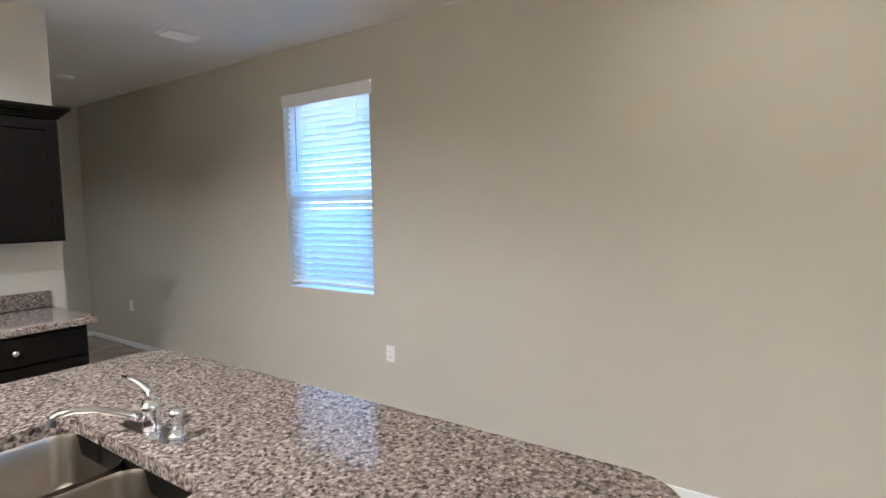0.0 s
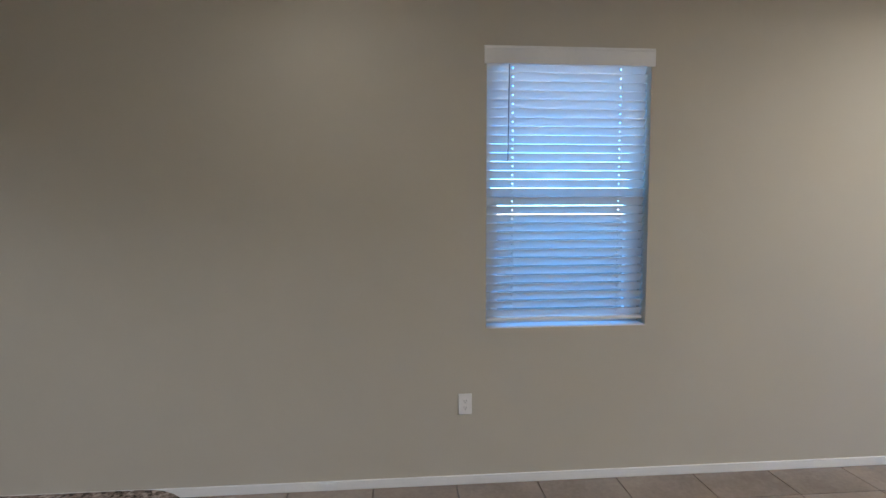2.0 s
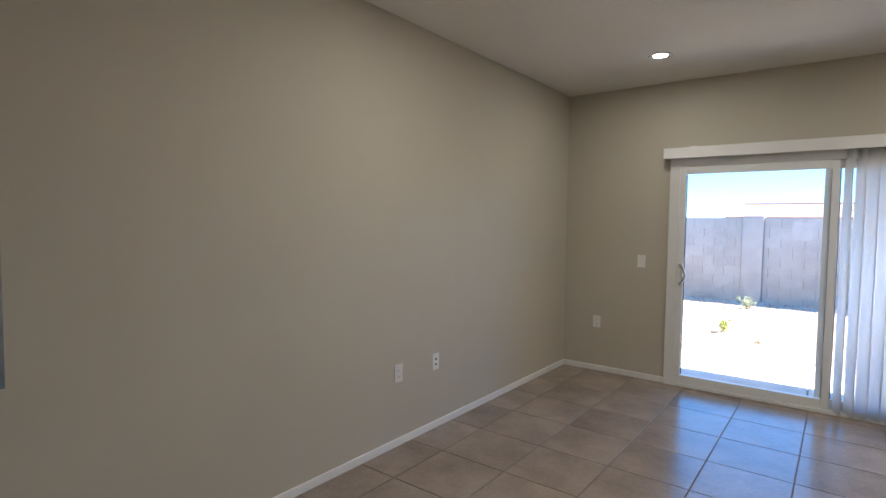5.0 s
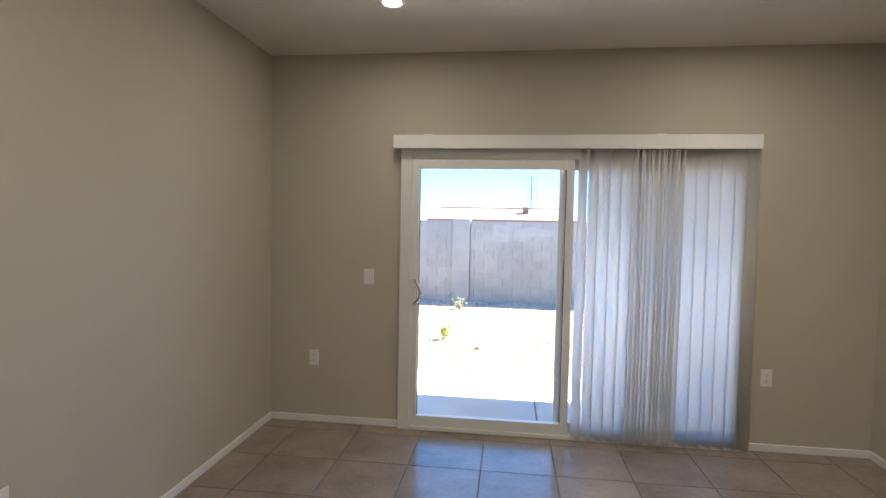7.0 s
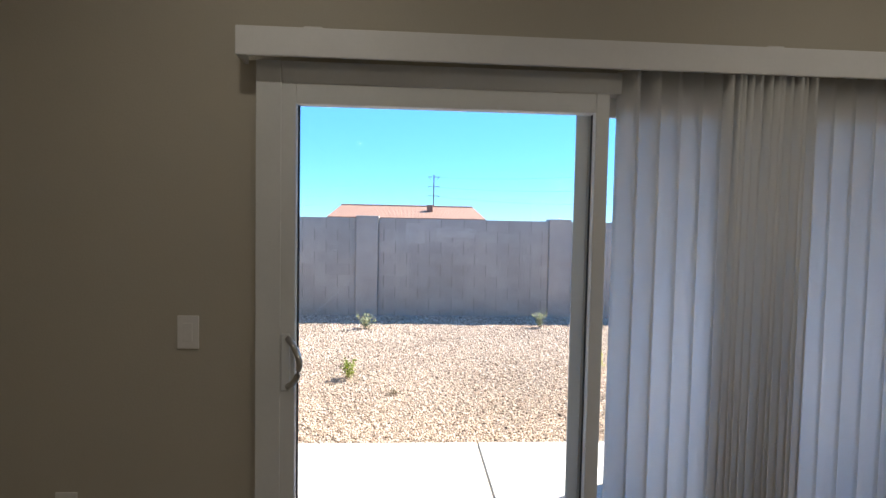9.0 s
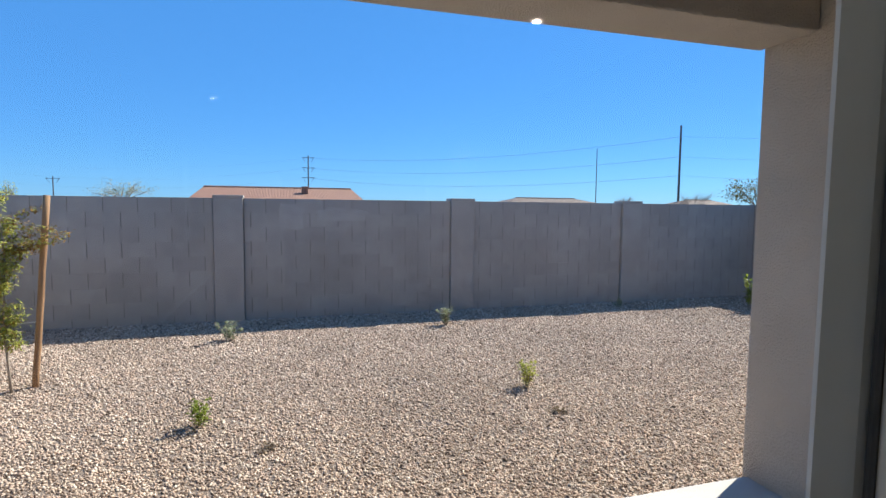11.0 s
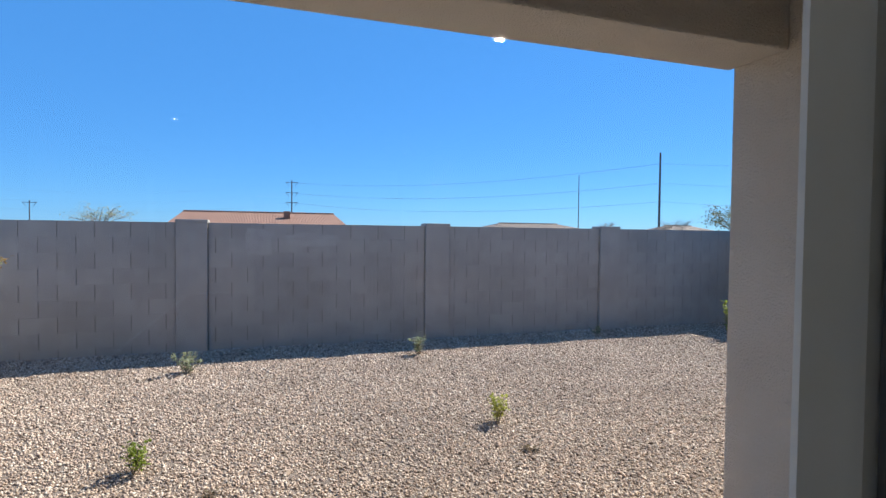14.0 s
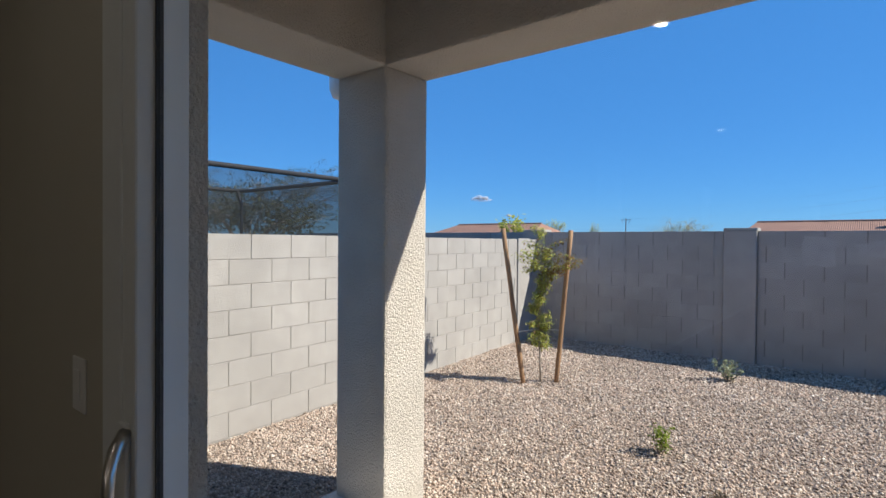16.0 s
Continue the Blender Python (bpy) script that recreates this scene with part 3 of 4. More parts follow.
ceiling_vent()
t = thing("smoke_detector", (0.68, -11.8, H), "small round white smoke detector on the ceiling", "smoke detector")
part("body", lathe([(0.065, 0), (0.065, -0.018), (0.05, -0.034), (0.02, -0.037)], (0.68, -11.8, H), 24), PLATE, t, smooth=True)


# ---- kitchen ----
TOP = 0.915


def shaker_door(x0, x1, z0, z1, y, sgn, parent, mat, name="door", knob=None):
    """A framed panel door facing y with the given sign."""
    r = 0.055
    ya, yb = sorted((y, y + sgn * 0.012))
    d = part(name, box((x0 + r - 0.004, ya, z0 + r - 0.004), (x1 - r + 0.004, yb, z1 - r + 0.004)), mat, parent)
    ya, yb = sorted((y, y + sgn * 0.02))
    part("stile", box((x0, ya, z0), (x0 + r, yb, z1), 0.002), mat, d)
    part("stile", box((x1 - r, ya, z0), (x1, yb, z1), 0.002), mat, d)
    part("rail", box((x0 + r + 0.0005, ya, z0), (x1 - r - 0.0005, yb, z0 + r), 0.002), mat, d)
    part("rail", box((x0 + r + 0.0005, ya, z1 - r), (x1 - r - 0.0005, yb, z1), 0.002), mat, d)
    if knob:
        kn = lathe([(0.005, 0), (0.005, 0.014), (0.014, 0.02), (0.015, 0.027), (0.009, 0.032)], (0, 0, 0), 16)
        turned(kn, Matrix.Translation((knob[0], y + sgn * 0.02, knob[1])) @ pose(0, 0, 0, -90 * sgn, 0, 0))
        part("knob", kn, NICKEL, d, "small satin nickel knob", True)
    return d


def base_cabinet(x0, x1):
    yf, yb = -9.52, KY
    c = thing("base_cabinet", ((x0 + x1) / 2, (yf + yb) / 2, 0), "espresso-stained base cabinet with a drawer over a door", "cabinet", "base cabinets")
    part("body", box((x0, yb + 0.002, 0.1), (x1, yf, 0.874), 0.002), ESPRESSO, c)
    part("toe_kick", box((x0, yb + 0.002, 0), (x1, yf - 0.07, 0.099)), ESPRESSO, c)
    xm = (x0 + x1) / 2
    bm = box((x0 + 0.012, yf, 0.715), (x1 - 0.012, yf + 0.02, 0.86), 0.003)
    dr = part("drawer", bm, ESPRESSO, c)
    kn = lathe([(0.005, 0), (0.005, 0.014), (0.014, 0.02), (0.015, 0.027), (0.009, 0.032)], (0, 0, 0), 16)
    turned(kn, Matrix.Translation((xm, yf + 0.02, 0.79)) @ pose(0, 0, 0, -90, 0, 0))
    part("knob", kn, NICKEL, dr, "small satin nickel knob", True)
    shaker_door(x0 + 0.012, x1 - 0.012, 0.12, 0.7, yf, 1, c, ESPRESSO, knob=(x1 - 0.05, 0.64))


def wall_cabinet(x0, x1):
    yf, yb = -9.79, KY
    c = thing("wall_cabinet", ((x0 + x1) / 2, (yf + yb) / 2, 1.34), "espresso-stained wall cabinet with crown moulding", "cabinet", "wall cabinets")
    part("body", box((x0, yb + 0.002, 1.335), (x1, yf, 2.04), 0.002), ESPRESSO, c)
    shaker_door(x0 + 0.006, x1 - 0.006, 1.345, 2.025, yf, 1, c, ESPRESSO, knob=(x1 - 0.04, 1.4))
    cr = bmesh.new()
    for k, (dz, out) in enumerate(((2.04, 0.012), (2.056, 0.026), (2.072, 0.042), (2.086, 0.055))):
        box((x0 - (out if x0 < 1.6 else 0), yb + 0.002, dz), (x1, yf + out, dz + 0.018), 0.002, cr)
    part("crown_moulding", cr, ESPRESSO, c)


for k in range(4):
    base_cabinet(1.525 + 0.69 * k, 1.525 + 0.69 * (k + 1) - 0.002)
    wall_cabinet(1.50 + 0.695 * k, 1.50 + 0.695 * (k + 1) - 0.002)

ct = thing("kitchen_counter", (2.9, -9.8, 0.875), "speckled brown granite counter with a low backsplash", "countertop")
part("worktop", box((1.482, KY + 0.002, 0.876), (RX - 0.002, -9.48, TOP), 0.006), GRANITE, ct)
part("backsplash", box((1.49, KY + 0.002, TOP + 0.001), (RX - 0.002, KY + 0.024, TOP + 0.1), 0.003), GRANITE, ct)

# island with the sink
IX0, IX1, IY0, IY1 = 1.652, 2.70, -8.465, -6.375
isl = thing("kitchen_island", ((IX0 + IX1) / 2, (IY0 + IY1) / 2, 0), "espresso-stained kitchen island base under a granite top", "kitchen island")
part("body", box((IX0 + 0.3, IY0 + 0.04, 0.1), (2.2, IY1 - 0.06, 0.874), 0.003), ESPRESSO, isl)
part("front", box((2.2, IY0 + 0.04, 0.1), (IX1 - 0.04, IY1 - 0.06, 0.6), 0.003), ESPRESSO, isl)
part("end_panel", box((2.2, IY0 + 0.04, 0.6), (IX1 - 0.04, -8.01, 0.874), 0.003), ESPRESSO, isl)
part("end_panel", box((2.2, -7.17, 0.6), (IX1 - 0.04, IY1 - 0.06, 0.874), 0.003), ESPRESSO, isl)
part("toe_kick", box((IX0 + 0.35, IY0 + 0.08, 0), (IX1 - 0.1, IY1 - 0.1, 0.099)), ESPRESSO, isl)

SX0, SX1, SY0, SY1 = 2.20, 2.61, -7.93, -7.23


def island_top():
    t = thing("island_counter", ((IX0 + IX1) / 2, (IY0 + IY1) / 2, 0.875), "speckled brown granite island top with rounded corners and a sink cutout", "countertop")
    outer, inner = rounded(IX0, IY0, IX1, IY1, 0.13, 8), rounded(SX0, SY0, SX1, SY1, 0.06, 8)
    bm = bmesh.new()
    n = len(outer)
    lay = []
    for z, grow in ((0.876, 0), (TOP - 0.005, 0), (TOP, -0.005)):
        o, i2 = [], []
        for (x, y), (u, v) in zip(outer, inner):
            cx, cy = (IX0 + IX1) / 2, (IY0 + IY1) / 2
            o.append(bm.verts.new((x + math.copysign(grow, x - cx), y + math.copysign(grow, y - cy), z)))
            i2.append(bm.verts.new((u, v, z)))
        lay.append((o, i2))
    for k in range(n):
        j = (k + 1) % n
        for (o, i2), (p, q) in zip(lay, lay[1:]):
            bm.faces.new((o[k], o[j], p[j], p[k]))
            bm.faces.new((i2[j], i2[k], q[k], q[j]))
        for o, i2 in (lay[0], lay[-1]):
            bm.faces.new((o[k], o[j], i2[j], i2[k]))
    bmesh.ops.recalc_face_normals(bm, faces=bm.faces)
    part("worktop", bm, GRANITE, t)


island_top()


def sink():
    t = thing("kitchen_sink", ((SX0 + SX1) / 2, (SY0 + SY1) / 2, 0.69), "double-bowl undermount stainless steel sink", "sink")
    ym = -7.57
    for ya, yb in ((SY0 - 0.006, ym - 0.012), (ym + 0.012, SY1 + 0.006)):
        bm = bmesh.new()
        lay = []
        for z, ins in ((0.874, 0.0), (0.86, 0.004), (0.74, 0.01), (0.712, 0.022), (0.702, 0.05)):
            lay.append([bm.verts.new((x, y, z)) for x, y in rounded(SX0 - 0.006 + ins, ya + ins, SX1 + 0.006 - ins, yb - ins, 0.065, 7)])
        for u, v in zip(lay, lay[1:]):
            for k in range(len(u)):
                bm.faces.new((u[k], u[(k + 1) % len(u)], v[(k + 1) % len(u)], v[k]))
        bm.faces.new(lay[-1])
        bmesh.ops.recalc_face_normals(bm, faces=bm.faces)
        bmesh.ops.reverse_faces(bm, faces=bm.faces)
        bowl = part("bowl", bm, STEEL, t, smooth=True)
        part("drain", lathe([(0.055, 0.7025), (0.052, 0.706), (0.03, 0.705), (0.026, 0.7)], ((SX0 + SX1) / 2, (ya + yb) / 2, 0), 24), CHROME, bowl, "round chrome drain", True)
    part("divider", box((SX0, ym - 0.0125, 0.8), (SX1, ym + 0.0125, 0.862), 0.01), STEEL, t)


sink()


def faucet():
    x, y = 2.128, -7.61
    t = thing("kitchen_faucet", (x, y, TOP), "chrome single-lever kitchen faucet with a deck plate", "faucet")
    part("deck_plate", slab_outline([(a, b) for a, b in rounded(x - 0.03, y - 0.128, x + 0.03, y + 0.128, 0.029, 8)], TOP, TOP + 0.009), CHROME, t)
    part("body", lathe([(0.029, 0.009), (0.024, 0.016), (0.0225, 0.062), (0.026, 0.066), (0.026, 0.078), (0.02, 0.092), (0.008, 0.098)], (x, y, TOP), 24), CHROME, t, smooth=True)
    sp = [(x + 0.016, y - 0.01, TOP + 0.044), (x + 0.05, y - 0.034, TOP + 0.064), (x + 0.1, y - 0.068, TOP + 0.084), (x + 0.142, y - 0.096, TOP + 0.089), (x + 0.168, y - 0.114, TOP + 0.085), (x + 0.178, y - 0.12, TOP + 0.079), (x + 0.181, y - 0.122, TOP + 0.072)]
    part("spout", tube(sp, [0.0125, 0.0105, 0.0088, 0.0082, 0.0085, 0.009, 0.009], sides=12), CHROME, t, smooth=True)
    part("aerator", tube([(x + 0.181, y - 0.122, TOP + 0.073), (x + 0.1815, y - 0.1225, TOP + 0.056)], 0.0105, sides=12), DARK, t, "dark aerator tip")
    lv = [(x, y, TOP + 0.092), (x + 0.002, y - 0.006, TOP + 0.112), (x + 0.008, y - 0.022, TOP + 0.131), (x + 0.018, y - 0.045, TOP + 0.143), (x + 0.032, y - 0.075, TOP + 0.15)]
    part("lever", tube(lv, [0.015, 0.0115, 0.0085, 0.007, 0.0055], sides=10), CHROME, t, smooth=True)
    s = thing("side_sprayer", (x - 0.012, y + 0.11, TOP), "small chrome side sprayer in a holder", "sprayer")
    part("holder", lathe([(0.022, 0.0095), (0.024, 0.018), (0.017, 0.024), (0.015, 0.032)], (x - 0.012, y + 0.1, TOP), 20), CHROME, s, smooth=True)
    part("spray_head", lathe([(0.011, 0.033), (0.013, 0.055), (0.017, 0.07), (0.017, 0.082), (0.007, 0.088)], (x - 0.012, y + 0.1, TOP), 20), CHROME, s, smooth=True)


faucet()


# ---- outside: ground, slab, patio ----
indoor_names = set(bpy.data.objects.keys())
GZ, SZ = -0.15, -0.12
FY = 7.45
LF0, LF1 = Vector((-1.93, 0.0, 0)), Vector((-2.40, FY, 0))
LTOP, RTOP = 1.475, 1.63


def ground_z(y):
    """The yard falls a little towards the house."""
    k = min(max((y - 2.5) / 4.5, 0), 1)
    return -0.17 + 0.03 * k * k * (3 - 2 * k)


bm = bmesh.new()
ys = [-400, -40, 0, 1.9, 2.5] + [2.5 + 0.45 * k for k in range(1, 11)] + [7.6, 9, 14, 60, 1500]
xs = [-1500, -60, -12, -2.3, 4, 11, 14, 60, 1500]
grid = [[bm.verts.new((x, y, ground_z(y))) for x in xs] for y in ys]
for a, b in zip(grid, grid[1:]):
    for k in range(len(xs) - 1):
        bm.faces.new((a[k], a[k + 1], b[k + 1], b[k]))
structure("ground", bm, SOIL, "tan gravel bed over desert earth", "ground")

pv = thing("patio_slab", (2.0, 1.0, -0.2), "pale broom-finished concrete patio slab with control joints", "patio", kind="structure")
edge = 1.93
for xa, xb in ((-0.46, 2.048), (2.064, 4.17)):
    part("slab_panel", box((xa, 0.13, -0.3), (xb, edge, SZ), 0.006), CONCRETE, pv)
part("joint", box((2.048, 0.13, -0.3), (2.064, edge - 0.01, SZ - 0.012)), MORTAR_DARK, pv, "recessed control joint")

# the house's outer walls and the covered patio
EX = 4.17
PX0, PX1, PY0, PY1 = -0.43, -0.005, 1.634, 1.995
BZ = 2.402
WY = 1.964
structure("house_wall_rear", pierced("y", 0.0425, 0.125, -0.25, EX, -0.3, 3.0, [(DX0 - 0.03, DX1 + 0.03, -0.02, DZ1 + 0.03)]), STUCCO, "tan stucco outer wall around the sliding door", "wall")
structure("house_wall_side", pierced("x", -0.25, -0.192, BACK - 0.19, 0.091, -0.3, 3.16, [(a, b, WZ0, WZ1) for a, b in WIN]), STUCCO, "tan stucco side wall of the house", "wall")
structure("patio_wall", box((EX, 0.127, -0.3), (8.6, WY, 3.0), 0.012), STUCCO, "rough tan stucco wall beside the covered patio", "wall")
structure("door_step", box((DX0 - 0.03, 0.092, -0.3), (DX1 + 0.03, 0.176, -0.021)), CONCRETE, "concrete step under the sliding door", "step")
structure("weep_mark", box((EX - 0.003, 0.85, 0.03), (EX - 0.0005, 1.02, 0.036)), DARK, "dark weep slot near the foot of the stucco wall", "wall mark")
structure("patio_ceiling", box((PX0, 0.126, 2.78), (EX, PY1, 2.83)), STUCCO, "tan stucco patio ceiling", "ceiling")
structure("patio_beam_front", box((PX0, PY0, BZ), (EX, PY1, 2.779), 0.012), STUCCO, "tan stucco beam at the front of the patio", "beam")
structure("patio_beam_side", box((PX0, 0.126, BZ), (PX1, PY0 - 0.001, 2.779), 0.012), STUCCO, "tan stucco beam from the post to the house", "beam")
structure("patio_post", box((PX0 + 0.004, PY0 + 0.004, -0.3), (PX1 - 0.004, PY1 - 0.004, BZ + 0.01), 0.02), STUCCO, "square rough stucco patio post", "post")
structure("roof_eave", box((0.3, -14.2, 2.835), (9.2, 2.45, 2.95)), HOUSE, "overhanging roof eave of the house", "roof")
structure("roof_fascia", box((0.3, 2.38, 2.70), (9.2, 2.42, 2.834)), HOUSE, "tan fascia board at the eave", "fascia")

# rounded cream shape by the beam's end, modelled without knowing its kind
lt = thing("eave_light", (-0.416, 1.8, 2.36), "rounded cream fixture beside the beam's outer corner", "outdoor light")
part("mount", box((-0.515, 1.77, 2.43), (-0.416, 1.83, 2.47), 0.004), WHITE, lt)
part("housing", turned(lathe([(0.02, -0.09), (0.055, -0.075), (0.075, -0.03), (0.078, 0.06), (0.05, 0.085), (0.01, 0.09)], (0, 0, 0), 20), pose(-0.585, 1.8, 2.43)), WHITE, lt, smooth=True)


# ---- block walls ----
def block_mesh(length, height, thick, bevel):
    b = box((0, 0, 0), (length, thick, height), bevel, seg=1)
    me = bpy.data.meshes.new("block")
    b.to_mesh(me)
    b.free()
    me.materials.append(BLOCK)
    return me


BL, BH = 0.406, 0.203


def block_wall(name, start, end, top, rows, skip, label, gap_v=0.011, gap_h=0.001, inset=0.005, mortar=None, bevel=0.0018):
    """Running-bond blocks, each one a part, in front of a mortar core; skip: stretches along the wall with no blocks."""
    d = (end - start)
    L = d.length
    ang = math.degrees(math.atan2(d.y, d.x))
    m = Matrix.Translation(start) @ pose(0, 0, 0, 0, 0, ang)
    root = thing(name, (start.x, start.y, 0), label, "wall", kind="structure")
    base = top - rows * BH
    core = box((0, inset, base - 0.25), (L, 0.17, top - 0.004))
    part("mortar_core", turned(core, m), mortar or MORTAR, root)
    cache = {}
    for r in range(rows):
        z = base + r * BH
        u = -BL / 2 if r % 2 else 0.0
        while u < L:
            a, b2 = max(u, 0), min(u + BL, L)
            for s0, s1 in skip:
                if a < s1 and b2 > s0:
                    if a < s0:
                        b2 = s0
                    else:
                        a = min(s1, b2)
            if b2 - a > 0.05:
                key = (round(b2 - a, 2), r == rows - 1)
                if key not in cache:
                    cache[key] = block_mesh(b2 - a - gap_v, BH - gap_h if r < rows - 1 else BH, 0.175, bevel)
                ob = new("block", cache[key])
                ob.parent = root
                ob.matrix_basis = Matrix.Translation(-ROOTS[root.name]) @ m @ pose(a + gap_v / 2, random.uniform(-0.0008, 0.0008), z)
            u += BL
    return root, m


def slab_patch(px, pz, w, h):
    """A thin uneven coat of paint on the rear fence's face."""
    bm = bmesh.new()
    rnd = random.Random(int(px * 100))
    ring = []
    for k in range(18):
        a = math.tau * k / 18
        q = rnd.uniform(0.8, 1.05)
        c, sn = math.cos(a), math.sin(a)
        ring.append((px + w * q * math.copysign(abs(c) ** 0.5, c), pz + h * q * math.copysign(abs(sn) ** 0.5, sn)))
    lo = [bm.verts.new((x, FY - 0.0025, z)) for x, z in ring]
    hi = [bm.verts.new((x, FY + 0.001, z)) for x, z in ring]
    bm.faces.new(lo)
    for k in range(18):
        bm.faces.new((lo[k], lo[(k + 1) % 18], hi[(k + 1) % 18], hi[k]))
    bmesh.ops.recalc_face_normals(bm, faces=bm.faces)
    return bm


PIL = (0.575, 4.03, 7.17)
FX0 = -3.6
rear_root, rear_m = block_wall("fence_rear", Vector((FX0, FY, 0)), Vector((10.135, FY, 0)), RTOP - 0.03, 9, [(p - FX0, p - FX0 + 0.4) for p in PIL], "grey painted block fence with pilasters behind the gravel yard", gap_h=0.0004, mortar=MORTAR_DARK, bevel=0.0007)
for p in (*PIL, -2.50):
    b = box((p + 0.006, FY - 0.042, -0.35), (p + 0.391, FY + 0.22, RTOP - 0.03), 0.006)
    pil = part("pilaster", b, BLOCK, rear_root, "block pilaster")
    part("cap", box((p + 0.001, FY - 0.047, RTOP - 0.029), (p + 0.399, FY + 0.224, RTOP + 0.012), 0.006), BLOCK, pil)
for px, pz, w, h in ((1.62, 1.34, 0.2, 0.2), (2.35, 1.38, 0.42, 0.1)):
    part("paint_patch", slab_patch(px, pz, w, h), PATCH, rear_root, "paler touched-up paint patch")
left_root, left_m = block_wall("fence_left", LF1 + Vector((0.0, -0.05, 0)), LF0, LTOP, 8, [(0.31, 0.73)], "pale sunlit block fence beside the gravel yard", gap_h=0.005, inset=0.0045)
part("pilaster", turned(box((0.322, -0.02, -0.35), (0.718, 0.193, LTOP + 0.012), 0.005), left_m), BLOCK, left_root, "block pilaster near the fence's corner")
structure("fence_side", box((-2.1, -13.9, -0.3), (-1.93, -0.01, LTOP), 0.004), BLOCK, "pale block fence along the side yard", "wall")
structure("fence_neighbour", box((-9.0, FY, -0.3), (FX0 - 0.002, FY + 0.17, RTOP - 0.03), 0.004), BLOCK, "shaded block fence continuing past the corner", "wall")
structure("fence_right", box((10.14, 1.9, -0.3), (10.35, FY + 0.175, RTOP - 0.031), 0.004), BLOCK, "grey block fence at the far side of the yard", "wall")
structure("side_gate_wall", box((8.6, 1.6, -0.3), (10.17, 1.8, RTOP - 0.03), 0.004), BLOCK, "short block return wall between house and fence", "wall")


# ---- gravel ----
def gravel():
    rng = np.random.default_rng(3)
    n_yard = 232000
    x = np.where(rng.random(n_yard) < 0.86, rng.uniform(-2.35, 7.0, n_yard), rng.uniform(7.0, 10.1, n_yard))
    y = 1.94 + (FY - 1.94) * rng.random(n_yard) ** 1.3
    keep = (x > -1.93 - 0.063 * y + 0.02) & ~((x > EX) & (y < WY + 0.05))
    x = np.concatenate([x[keep], rng.uniform(-2.0, -0.45, 14000)])
    y = np.concatenate([y[keep], rng.uniform(0.2, 1.95, 14000)])
    n = len(x)
    z = np.array([ground_z(v) for v in y])
    s = rng.uniform(0.0043, 0.0115, n) * np.where(rng.random(n) < 0.03, 1.5, 1.0) * (1.0 + 0.14 * np.clip((y - 2.5) / 4.0, 0, 1))
    base = np.array([(1, 0, 0), (0, 1, 0), (-1, 0, 0), (0, -1, 0), (0, 0, 1), (0, 0, -1)], float)
    faces = np.array([(0, 1, 4), (1, 2, 4), (2, 3, 4), (3, 0, 4), (1, 0, 5), (2, 1, 5), (3, 2, 5), (0, 3, 5)])
    v = base[None] + rng.normal(0, 0.22, (n, 6, 3))
    v *= (s[:, None] * np.array([1.0, 1.0, 0.82]))[:, None, :] * rng.uniform(0.75, 1.3, (n, 1, 3))
    a = rng.uniform(0, math.tau, n)
    c, sn = np.cos(a)[:, None], np.sin(a)[:, None]
    px, py = v[..., 0] * c - v[..., 1] * sn, v[..., 0] * sn + v[..., 1] * c
    v = np.stack([px + x[:, None], py + y[:, None], v[..., 2] + (z + s * 0.5)[:, None]], -1).reshape(-1, 3)
    f = (faces[None] + 6 * np.arange(n)[:, None, None]).reshape(-1, 3)
    me = bpy.data.meshes.new("gravel")
    me.vertices.add(len(v))
    me.vertices.foreach_set("co", v.ravel())
    me.loops.add(f.size)
    me.loops.foreach_set("vertex_index", f.ravel())
    me.polygons.add(len(f))
    me.polygons.foreach_set("loop_start", np.arange(0, f.size, 3))
    me.update(calc_edges=True)
    me.validate()
    me.materials.append(STONE)
    tagged(new("gravel", me), "pinkish tan crushed landscape gravel covering the yard", "gravel", kind="stuff")


gravel()


# ---- plants ----
def leaf(bm, at, along, size, width=0.4):
    """A small folded leaf of four triangles."""
    d = Vector(along).normalized()
    a = d.cross(Vector((0.13, 0.2, 1))).normalized() * size * width
    p = Vector(at)
    fold = d.cross(a).normalized() * size * 0.12
    v = [bm.verts.new(q) for q in (p, p + d * size * 0.5 + a, p + d * size, p + d * size * 0.5 - a, p + d * size * 0.45 - fold)]
    for i, j in ((0, 1), (1, 2), (2, 3), (3, 0)):
        bm.faces.new((v[i], v[j], v[4]))


